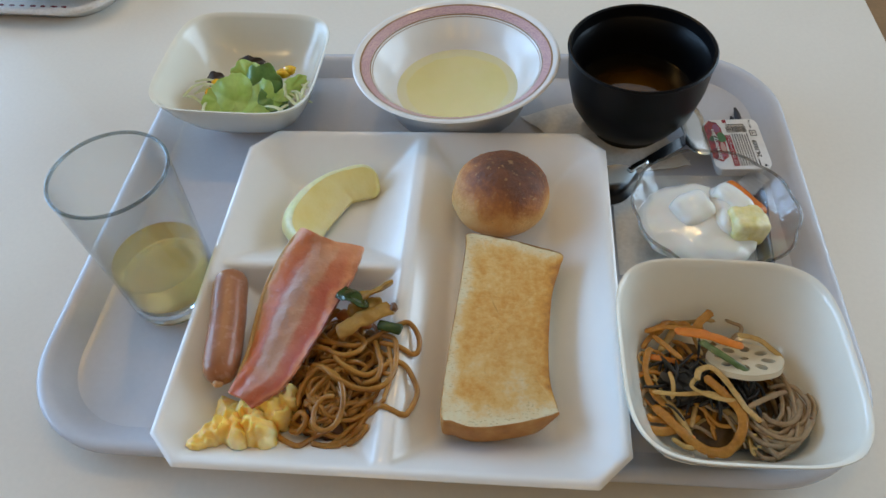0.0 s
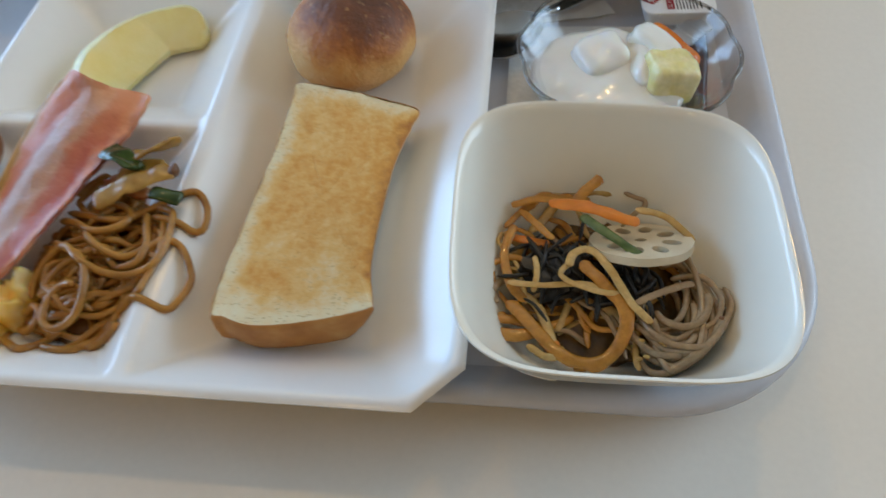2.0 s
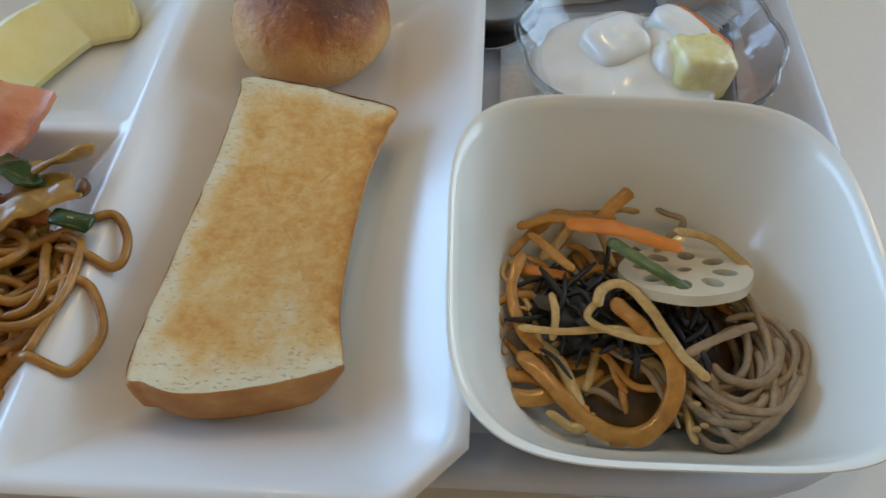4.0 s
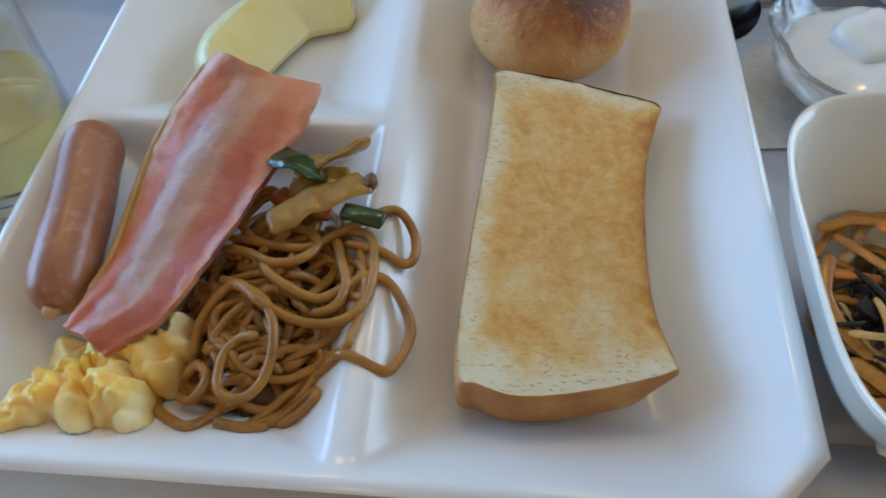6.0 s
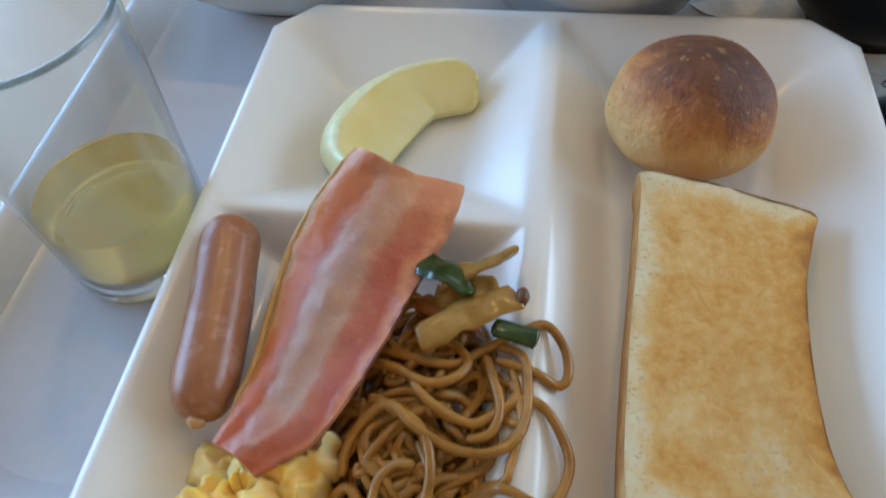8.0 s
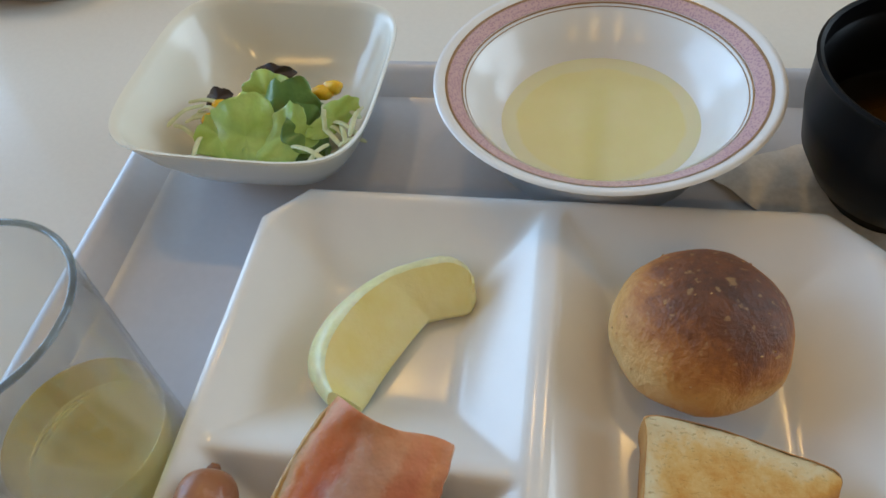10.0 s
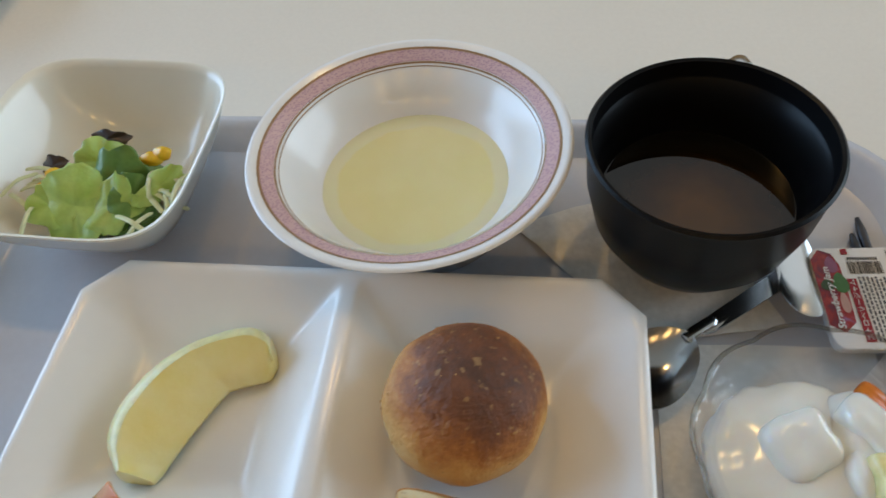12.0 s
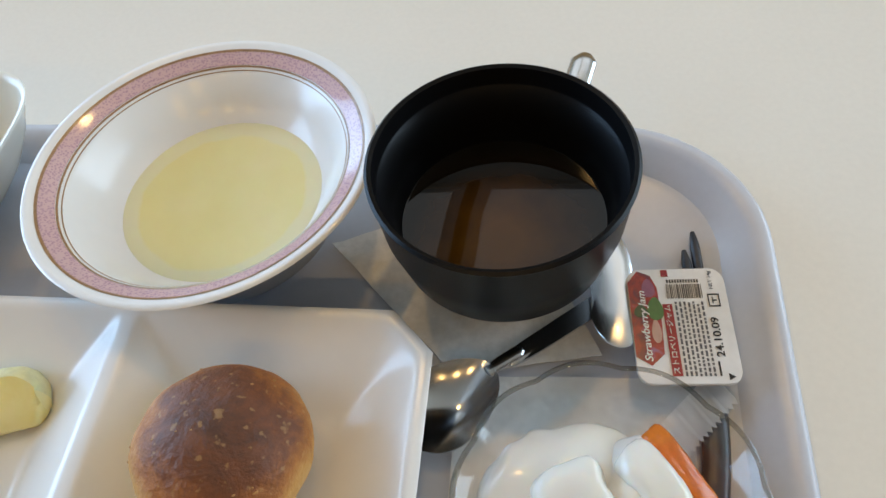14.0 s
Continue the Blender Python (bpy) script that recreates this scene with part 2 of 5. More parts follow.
solid("ceiling", box(Geo(), RX0 - 0.12, RX1 + 0.12, RY0 - 0.12, RY1 + 0.12, CEIL_Z, CEIL_Z + 0.1), CEIL_PAINT, "plain off-white ceiling with small downlights", "ceiling", kind="structure")


def window(name, axis, at, lo, hi, z0, z1):
    w = thing(name, "window with dark painted frame and mullion", "window", kind="structure")
    for a0, a1, b0, b1 in ((lo, lo + 0.05, z0, z1), (hi - 0.05, hi, z0, z1), (lo + 0.05, hi - 0.05, z0, z0 + 0.05), (lo + 0.05, hi - 0.05, z1 - 0.05, z1), ((lo + hi) / 2 - 0.03, (lo + hi) / 2 + 0.03, z0 + 0.05, z1 - 0.05)):
        g = Geo()
        if axis == "x":
            box(g, at, at + 0.05, a0, a1, b0, b1)
        else:
            box(g, a0, a1, at, at + 0.05, b0, b1)
        part("window_frame", g, FRAME_MAT, w)
    return w


window("window_1", "x", RX0 - 0.09, -0.40, 2.90, 0.05, 1.65)
window("window_2", "x", RX1 + 0.04, 0.10, 2.60, 0.1, 1.6)

# ---- the table ----
TX0, TX1, TY0, TY1 = -0.95, 0.376, -0.28, 0.95
table = thing("table", "cream-white laminate dining table with plain edge", "table", at=(0, 0, 0))
top_loops = []
for ins, z in ((0.002, -0.03), (0.0, -0.028), (0.0, -0.003), (0.0008, -0.0008), (0.003, 0.0)):
    top_loops.append([((TX0 + TX1) / 2 + x, (TY0 + TY1) / 2 + y, z) for x, y in rounded((TX1 - TX0) / 2 - ins, (TY1 - TY0) / 2 - ins, 0.02)])
part("tabletop", rings(top_loops), TABLE, table)
for lx, ly in ((TX0 + 0.08, TY0 + 0.08), (TX1 - 0.08, TY0 + 0.08), (TX0 + 0.08, TY1 - 0.08), (TX1 - 0.08, TY1 - 0.08)):
    part("leg", lathe([(0.022, FLOOR_Z), (0.022, -0.03)], 20, lx, ly), STEEL, table)

# ---- the tray ----
TRAY_Z = 0.005
TCX, TCY, TW, TD = 0.0200, 0.2400, 0.2440, 0.1800


def tray_loops(cx, cy, w, d, r):
    out = []
    for ins, z in ((0.022, 0.0005), (0.016, 0.0005), (0.003, 0.0115), (0.0, 0.0135), (0.0, 0.0155), (0.002, 0.0172), (0.006, 0.0170), (0.0095, 0.0148), (0.020, 0.0062), (0.024, TRAY_Z), (0.08, TRAY_Z)):
        out.append([(cx + x, cy + y, z) for x, y in rounded(w - ins, d - ins, max(r - ins, 0.01), 12)])
    return out


tray = thing("serving_tray", "pale grey-blue melamine serving tray with rounded corners on the table", "tray")
tl = tray_loops(TCX, TCY, TW, TD, 0.068)
part("rim", rings(tl[:9], caps=(True, False)), TRAY, tray, sharp=60)
part("tray_base", rings(tl[8:], caps=(False, True)), TRAY, tray, sharp=60)

# ---- the divided plate ----
PCX, PY0, PY1, PW, CH = 0.0, 0.0468, 0.3018, 0.1268, 0.0175
RIM_Z, PLATE_FLOOR = 0.037, 0.017
PCY = (PY0 + PY1) / 2
PD = (PY1 - PY0) / 2
DIV_X, DIV_Y = 0.0, 0.1815


def smax(vals, k):
    m = np.max(vals, axis=0)
    return m + k * np.log(np.sum([np.exp((v - m) / k) for v in vals], axis=0))


def plate_height(X, Y):
    lx, rx, by, ty = X + PW, PW - X, Y - PY0, PY1 - Y
    c = 1 / math.sqrt(2)
    ch = [(PW - CH - sx * X + PD - sy * (Y - PCY)) * c for sx, sy in ((-1, 1), (-1, -1), (1, 1), (1, -1))]
    rim = 0.0045

    def plane(d, crest, width):
        return crest - (d - rim) * (crest - PLATE_FLOOR) / width

    def divider(d, crest, flat, width):
        slope = crest - (d - flat) * (crest - PLATE_FLOOR) / width
        return -smax([-slope, -crest - 0.9 * np.maximum(0, -d - flat)], 0.0008)
    fl = np.full_like(X, PLATE_FLOOR)
    dl, dr, du, dd = DIV_X - X, X - DIV_X, Y - DIV_Y, DIV_Y - Y
    o, cr, k = 0.029, 0.0362, 0.0011
    A = smax([fl, plane(lx, RIM_Z, o), plane(ty, RIM_Z, 0.033), plane(ch[0], RIM_Z, o), divider(dl, cr, 0.0035, 0.029), divider(du, 0.0340, 0.002, 0.025)], k)
    B = smax([fl, plane(lx, RIM_Z, 0.024), plane(by, RIM_Z, 0.027), plane(ch[1], RIM_Z, o), divider(dl, cr, 0.0035, 0.022), divider(dd, 0.0340, 0.002, 0.011)], k)
    C = smax([fl, plane(rx, RIM_Z, 0.032), plane(ty, RIM_Z, 0.033), plane(by, RIM_Z, 0.027), plane(ch[2], RIM_Z, o), plane(ch[3], RIM_Z, o), divider(dr, cr, 0.0035, 0.022)], k)
    cap = np.full_like(X, RIM_Z)
    z = -smax([-A, -B, -C, -cap], 0.0004)
    edge = np.min([lx, rx, by, ty, *ch], axis=0)
    return z - 0.0015 * np.clip(1 - edge / 0.003, 0, 1) ** 2


def divided_plate():
    N = 190
    ys = np.linspace(PY0, PY1, N)
    ss = np.linspace(-1, 1, N)
    half = PW - np.clip(np.abs(ys - PCY) - (PD - CH), 0, None)
    X = np.outer(half, ss)
    Y = np.repeat(ys[:, None], N, 1)
    Z = plate_height(X, Y)
    under = np.maximum(Z - 0.0055, 0.0095)
    g = Geo()
    idx = lambda i, j: i * N + j
    faces = [(idx(i, j), idx(i, j + 1), idx(i + 1, j + 1), idx(i + 1, j)) for i in range(N - 1) for j in range(N - 1)]
    top = np.stack([X, Y, Z], -1).reshape(-1, 3).tolist()
    inset = lambda A, c, q: c + (A - c) * q
    bot = np.stack([inset(X, 0, 0.985), inset(Y, PCY, 0.985), under], -1).reshape(-1, 3).tolist()
    M = N * N
    border = [idx(0, j) for j in range(N)] + [idx(i, N - 1) for i in range(1, N)] + [idx(N - 1, j) for j in range(N - 2, -1, -1)] + [idx(i, 0) for i in range(N - 2, 0, -1)]
    side = [(border[k], border[(k + 1) % len(border)], border[(k + 1) % len(border)] + M, border[k] + M) for k in range(len(border))]
    g.add(top + bot, faces + [tuple(M + q for q in f[::-1]) for f in faces] + side)
    foot = rings([[(x, PCY + y, z) for x, y in rounded(w, w - 0.003, 0.02)] for w, z in ((0.083, 0.0105), (0.081, TRAY_Z), (0.077, TRAY_Z), (0.075, 0.0105))], caps=(False, False))
    p = thing("divided_plate", "white glazed square plate with three compartments and cut corners", "plate")
    part("plate_body", g, CERAMIC, p, sharp=70)
    part("foot_ring", foot, CERAMIC, p)
    return p


divided_plate()


# ---- bowls ----
def squircle(a, n, m=96, rot=0.0):
    out = []
    for k in range(m):
        t = 2 * math.pi * (k + 0.5) / m
        c, s = math.cos(t), math.sin(t)
        u, v = a * math.copysign(abs(c) ** (2 / n), c), a * math.copysign(abs(s) ** (2 / n), s)
        out.append((u * math.cos(rot) - v * math.sin(rot), u * math.sin(rot) + v * math.cos(rot)))
    return out


def square_bowl(cx, cy, a, b, n, rot, rim, tx, ty, label):
    """A rounded-square flaring bowl; rim is its height, tx and ty its lean."""
    prof = [(0.44, 0.0), (0.47, 0.002), (0.50, 0.05), (0.60, 0.14), (0.74, 0.34), (0.88, 0.64), (0.975, 0.93), (1.0, 0.985), (0.997, 1.0), (0.975, 0.995), (0.945, 0.92), (0.85, 0.64), (0.70, 0.35), (0.55, 0.19), (0.35, 0.13), (0.05, 0.12)]
    h = rim - TRAY_Z - 0.001
    loops = []
    for s, hz in prof:
        l = []
        for x, y in squircle(1.0, 2.5 + (n - 2.5) * min(1, s), rot=0):
            u, w = x * a * s, y * b * s
            u, w = u * math.cos(rot) - w * math.sin(rot), u * math.sin(rot) + w * math.cos(rot)
            l.append((cx + u, cy + w, TRAY_Z + 0.001 + h * hz + hz * (tx * u + ty * w)))
        loops.append(l)
    ob = thing("square_bowl", label, "bowl", "white square bowls")
    part("bowl_body", rings(loops), BOWL_CERAMIC, ob, sharp=75)
    return ob


NBX, NBY = 0.1788, 0.1110
SBX, SBY = -0.1467, 0.3610
square_bowl(NBX, NBY, 0.0595, 0.0582, 4.0, 0.03, 0.0625, -0.060, 0.042, "white rounded-square ceramic bowl holding soba and simmered vegetables")
square_bowl(SBX, SBY, 0.0625, 0.0625, 4.4, -0.02, 0.0550, -0.035, -0.004, "white rounded-square ceramic bowl holding a small salad")

# soup plate
SPX, SPY, SPZ, SPR = 0.0185, 0.3607, 0.0576, 0.0776
soup_plate = thing("soup_plate", "round white soup plate with pink patterned band and gold lines", "plate", at=(SPX, SPY, TRAY_Z), rx=-1.75, ry=-0.1)
hp = SPZ - TRAY_Z
prof = [(0.036, 0.0), (0.038, 0.0), (0.039, 0.004), (0.052, 0.012), (0.064, hp - 0.012), (SPR - 0.002, hp - 0.003), (SPR, hp - 0.001), (SPR - 0.001, hp), (SPR - 0.003, hp - 0.0005), (0.0655, hp - 0.0055), (0.0615, hp - 0.009), (0.056, hp - 0.020), (0.046, hp - 0.030), (0.034, hp - 0.036), (0.015, hp - 0.039), (0.002, hp - 0.0395)]
soup_body = part("plate_body", lathe(prof, 96), CERAMIC, soup_plate, sharp=75)
pink = Nodes("pink_patterned_band", 0.12)
pink.color(pink.ramp(pink.cells(900), [(0.2, (0.44, 0.27, 0.33)), (0.55, (0.62, 0.42, 0.42))]))


def band_z(r):
    pts = [(0.0615, hp - 0.009), (0.0655, hp - 0.0055), (SPR - 0.003, hp - 0.0005)]
    for (r0, z0), (r1, z1) in zip(pts, pts[1:]):
        if r <= r1:
            return z0 + (r - r0) / (r1 - r0) * (z1 - z0)
    return pts[-1][1]


def band(r0, r1, name, mat):
    m = 4
    pr = [(r0 + (r1 - r0) * k / m, band_z(r0 + (r1 - r0) * k / m) + 0.00025) for k in range(m + 1)]
    part(name, lathe(pr, 96, caps=(False, False)), mat, soup_body)


band(0.0652, 0.0712, "pink_band", pink.mat)
band(0.0710, 0.0722, "gold_line", GOLD)
band(0.0643, 0.0650, "gold_line", GOLD)
band(0.0630, 0.0634, "gold_line", GOLD)
soup_m = Nodes("pale_yellow_soup", 0.06)
rad = soup_m.t.nodes.new("ShaderNodeVectorMath")
rad.operation = "LENGTH"
soup_m.t.links.new(soup_m.tc.outputs["Object"], rad.inputs[0])
thin = soup_m.ramp(soup_m.math("ADD", soup_m.math("MULTIPLY", rad.outputs["Value"], 20.0), soup_m.math("MULTIPLY", soup_m.noise(45), 0.12)), [(0.97, 0.0), (1.08, 0.6)])
soup_m.color(soup_m.mix(thin, soup_m.ramp(soup_m.noise(30), [(0.3, (0.79, 0.73, 0.34)), (0.7, (0.82, 0.77, 0.41))]), (0.78, 0.77, 0.58)))
soup_m.put(0.3, "Subsurface Weight")
soup_m.b.inputs["Subsurface Radius"].default_value = (0.004, 0.003, 0.001)
soup_m.b.inputs["Subsurface Scale"].default_value = 1.0
soup = lathe([(0.001, hp - 0.0365), (0.030, hp - 0.0365), (0.0490, hp - 0.0295), (0.0500, hp - 0.0290), (0.001, hp - 0.0290)], 72)
s_ob = solid("cream_soup", soup, soup_m.mat, "pale yellow corn soup lying in the soup plate", "soup")
s_ob.matrix_world = pose(SPX, SPY, TRAY_Z, -0.6, 0, 0)

# black soup bowl
BBX, BBY, BBZ, BBR = 0.1504, 0.3437, 0.0792, 0.0512
black_bowl = thing("miso_bowl", "matt black soup bowl half full of clear brown soup", "bowl", at=(BBX, BBY, TRAY_Z + 0.001))
hb = BBZ - TRAY_Z - 0.001
bprof = [(0.026, 0.0), (0.0275, 0.0), (0.028, 0.006), (0.036, 0.013), (0.0445, 0.028), (0.0488, 0.048), (0.0503, hb - 0.003), (BBR, hb - 0.001), (BBR - 0.0012, hb), (BBR - 0.0028, hb - 0.0008), (0.0480, hb - 0.0085), (0.0476, hb - 0.0095), (0.0452, hb - 0.0115), (0.0440, 0.045), (0.040, 0.028), (0.031, 0.015), (0.015, 0.010), (0.001, 0.010)]
part("bowl_body", lathe(bprof, 96), BLACK, black_bowl, sharp=60)
broth = Nodes("clear_brown_broth", 0.02, 0.0, 0.32)
# amber near a point just off the middle, near black towards the rim
mid_dist = broth.t.nodes.new("ShaderNodeVectorMath")
mid_dist.operation = "DISTANCE"
mid_dist.inputs[1].default_value = (0.0, -0.012, 0.0358)
broth.t.links.new(broth.tc.outputs["Object"], mid_dist.inputs[0])
cloud = broth.math("ADD", broth.math("MULTIPLY", mid_dist.outputs["Value"], 22.0), broth.math("MULTIPLY", broth.math("SUBTRACT", broth.noise(40, 4), 0.5), 0.55))
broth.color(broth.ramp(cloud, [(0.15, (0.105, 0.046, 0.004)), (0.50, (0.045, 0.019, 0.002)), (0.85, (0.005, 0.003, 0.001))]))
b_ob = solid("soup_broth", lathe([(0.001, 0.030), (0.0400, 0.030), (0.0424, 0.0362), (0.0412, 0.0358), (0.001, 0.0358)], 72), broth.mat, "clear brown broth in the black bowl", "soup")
b_ob.matrix_world = pose(BBX, BBY, TRAY_Z + 0.001)

# glass dessert bowl
DBX, DBY, DBZ, DBR = 0.1905, 0.2300, 0.0415, 0.0525
dessert_bowl = thing("dessert_bowl", "clear fluted glass dessert bowl with yogurt and fruit", "bowl", at=(DBX, DBY, TRAY_Z + 0.002))
hd = DBZ - TRAY_Z - 0.002


def flute(a, z):
    return 1 + 0.028 * max(0, (z - 0.006) / hd) * abs(math.cos(5 * a + 0.5)) * 1.8 - 0.030 * max(0, z / hd)


dprof = [(0.020, 0.0), (0.022, 0.0), (0.0235, 0.003), (0.034, 0.011), (0.044, 0.022), (0.0505, hd - 0.002), (0.0515, hd - 0.0005), (0.0510, hd), (0.0496, hd - 0.0008), (0.0425, 0.0235), (0.0325, 0.0135), (0.020, 0.007), (0.001, 0.006)]
part("bowl_body", lathe(dprof, 120, wobble=flute), FLUTED, dessert_bowl, sharp=60)
lip = [[(flute(a, hd) * (0.0506 + 0.0010 * math.cos(q)) * math.cos(a), flute(a, hd) * (0.0506 + 0.0010 * math.cos(q)) * math.sin(a), hd - 0.0004 + 0.0009 * math.sin(q)) for a in [2 * math.pi * k / 120 for k in range(120)]] for q in [2 * math.pi * k / 8 for k in range(9)]]
part("rim", rings(lip, caps=(False, False)), thin_glass("bowl_rim_glass", (0.74, 0.73, 0.71)), dessert_bowl, "scalloped rounded glass rim")

# tumbler
GX, GY, GZ, GR = -0.1575, 0.1775, 0.1170, 0.0335
tumbler = thing("tumbler", "clear straight glass tumbler with a little pale juice", "glass", at=(GX, GY, TRAY_Z + 0.0008))
hg = GZ - TRAY_Z
gprof = [(0.001, 0.0), (0.0268, 0.0), (0.0286, 0.0012), (0.0291, 0.004), (0.0304, 0.045), (GR - 0.0001, hg - 0.001), (GR - 0.0006, hg), (GR - 0.0013, hg - 0.001), (0.0292, 0.045), (0.0278, 0.013), (0.0253, 0.0105), (0.001, 0.0100)]
part("glass_wall", lathe(gprof[3:10], 96, caps=(False, False)), GLASS, tumbler, sharp=50)
part("rim", rings([[((GR - 0.0008 + 0.0011 * math.cos(q)) * math.cos(a), (GR - 0.0008 + 0.0011 * math.cos(q)) * math.sin(a), hg - 0.0006 + 0.0011 * math.sin(q)) for a in [2 * math.pi * k / 96 for k in range(96)]] for q in [2 * math.pi * k / 10 for k in range(11)]], caps=(False, False)), RIM_GLASS, tumbler, "slightly darker rounded rim")
part("thick_base", lathe([(0.001, 0.0), (0.0268, 0.0), (0.0286, 0.0012), (0.02905, 0.0039), (0.0277, 0.0095), (0.0252, 0.0100), (0.001, 0.0098)], 96), THICK_GLASS, tumbler, sharp=50)
juice_m = Nodes("pale_apple_juice", 0.0)
juice_m.color((1.0, 0.78, 0.30))
juice_m.put(0.72, "Transmission Weight")
juice_m.put(1.34, "IOR")
j_ob = solid("juice", lathe([(0.001, 0.0104), (0.0250, 0.0109), (0.0275, 0.0134), (0.02865, 0.037), (0.02800, 0.0364), (0.001, 0.0364)], 72), juice_m.mat, "pale yellow juice at the bottom of the tumbler", "juice")
j_ob.matrix_world = pose(GX, GY, TRAY_Z + 0.0008)

# ---- food on the divided plate ----
rnd = random.Random(4)


def on_plate(x, y, z, r):
    return max(z, float(plate_height(np.array([[x]]), np.array([[y]]))[0, 0]) + r)


def toast():
    outline = [(0.0365, 0.2060), (0.059, 0.2040), (0.079, 0.1990), (0.0950, 0.1940), (0.0935, 0.184), (0.0885, 0.163), (0.0860, 0.129), (0.0865, 0.105), (0.0900, 0.0885), (0.0885, 0.0842), (0.067, 0.0775), (0.047, 0.0738), (0.0345, 0.0765), (0.0280, 0.0820), (0.0295, 0.125), (0.0330, 0.167), (0.0350, 0.197)]
    path = smooth_path([(x, y, 0) for x, y in outline], 8, True)
    c = Vector((0.0600, 0.141, 0))

    def lift(x, y):
        return 0.0345 + 0.0030 * ((y - 0.143) / 0.06) ** 2 - 0.0015 * (x - 0.06) / 0.03 + 0.0022 * (max(0, (x - 0.06) / 0.03) * max(0, (0.14 - y) / 0.06)) ** 2

    def span(v, table):
        for (a, p), (b, q) in zip(table, table[1:]):
            if v <= b:
                return p + (q - p) * max(0, v - a) / (b - a)
        return table[-1][1]

    def heat_at(x, y):
        """How browned the face is: pale crumb along three sides, darkest by the cut edge."""
        dl = x - span(y, [(0.080, 0.0283), (0.125, 0.0295), (0.167, 0.0330), (0.206, 0.0365)])
        dr = span(y, [(0.0885, 0.0900), (0.105, 0.0865), (0.129, 0.0860), (0.163, 0.0885), (0.194, 0.0950)]) - x
        db = y - span(x, [(0.030, 0.0800), (0.047, 0.0748), (0.067, 0.0775), (0.0885, 0.0842)])
        dt = span(x, [(0.0365, 0.2060), (0.059, 0.2040), (0.079, 0.1990), (0.095, 0.1940)]) - y
        wob = 0.004 * noise.noise(Vector((x * 90, y * 90, 2)))
        rim = min((dl + wob - 0.0015) / 0.008, (db + 1.6 * wob - 0.004) / 0.014, (dt + wob - 0.002) / 0.009)
        h = 0.10 + 0.48 * min(1, max(0, rim))
        h += 0.34 * math.exp(-max(0, dr) / 0.005) * min(1, max(0, db / 0.014))
        return h - 0.26 * math.exp(-((x - 0.068) / 0.010) ** 2 - ((y - 0.105) / 0.011) ** 2) - 0.12 * math.exp(-((x - 0.045) / 0.006) ** 2 - ((y - 0.116) / 0.008) ** 2)

    t = 0.0188
    loops, cut = [], []
    for k, dz, under in ((0.94, -t, 1.0), (0.982, -t * 0.97, 0.95), (1.0, -t * 0.80, 0.75), (1.004, -t * 0.45, 0.4), (1.0, -0.0022, 0.05), (0.990, -0.0004, 0.0), (0.980, 0.0, 0.0)):
        l = []
        for p in path:
            w = min(1, max(0, (p.x - 0.076) / 0.010)) * min(1, max(0, (p.y - 0.080) / 0.006))
            l.append(Vector((c.x + (p.x - c.x) * k - 0.006 * under * w, c.y + (p.y - c.y) * k, lift(p.x, p.y) + dz * (1 - 0.42 * w) + 0.0005 * noise.noise(p * 300))))
            side = min(1, max(0, (p.x - 0.0835) / 0.002)) * min(1, max(0, (p.y - 0.0875) / 0.003)) * min(1, max(0, (0.1925 - p.y) / 0.003))
            cut.append(side * min(1, max(0, (-dz - 0.0012) / 0.002)))
        loops.append(l)
    crust = rings(loops, caps=(True, False), attr={"cut": cut})
    face_loops, browned = [], []
    for k in (0.980, 0.968, 0.945, 0.915, 0.88, 0.84, 0.79, 0.73, 0.66, 0.58, 0.49, 0.39, 0.28, 0.16, 0.03):
        l = []
        for p in path:
            q = c + (p - c) * k
            l.append(Vector((q.x, q.y, lift(q.x, q.y) + 0.0007 * noise.noise(q * 160) + 0.0003 * noise.noise(q * 600) - 0.0002)))
            browned.append(heat_at(q.x, q.y))
        face_loops.append(l)
    face = rings(face_loops, caps=(False, True), attr={"browned": browned})
    m = Nodes("toasted_bread", 0.78)
    heat = m.math("ADD", m.attr("browned"), m.math("MULTIPLY", m.math("SUBTRACT", m.noise(70, 5, 0.62), 0.5), 0.55))
    heat = m.math("ADD", heat, m.math("MULTIPLY", m.math("SUBTRACT", m.noise(260, 4, 0.65), 0.5), 0.62))
    col = m.ramp(heat, [(0.05, (0.74, 0.67, 0.45)), (0.22, (0.74, 0.61, 0.36)), (0.46, (0.72, 0.47, 0.17)), (0.70, (0.63, 0.31, 0.060)), (0.95, (0.42, 0.17, 0.035))])
    warp = m.t.nodes.new("ShaderNodeMapping")
    warp.inputs["Scale"].default_value = (0.55, 1.25, 1.0)
    warp.inputs["Rotation"].default_value = (0, 0, 0.25)
    m.t.links.new(m.tc.outputs["Object"], warp.inputs["Vector"])
    hole = m.ramp(m.noise(820, 2, 0.5, 0.2, warp.outputs[0]), [(0.61, 0.0), (0.67, 1.0)])
    pale = m.ramp(heat, [(0.15, 0.55), (0.50, 0.12)])
    m.color(m.mix(m.math("MULTIPLY", hole, pale), col, (0.40, 0.29, 0.12)))
    m.bump(m.math("SUBTRACT", m.math("MULTIPLY", m.noise(700, 4), 0.7), m.math("MULTIPLY", hole, 0.9)), 0.55, 0.0006)
    cm = Nodes("bread_crust", 0.6)
    cm.bump(cm.noise(420, 4), 0.3, 0.0005)
    crumb = cm.ramp(cm.noise(300, 3), [(0.35, (0.62, 0.50, 0.28)), (0.65, (0.76, 0.68, 0.47))])
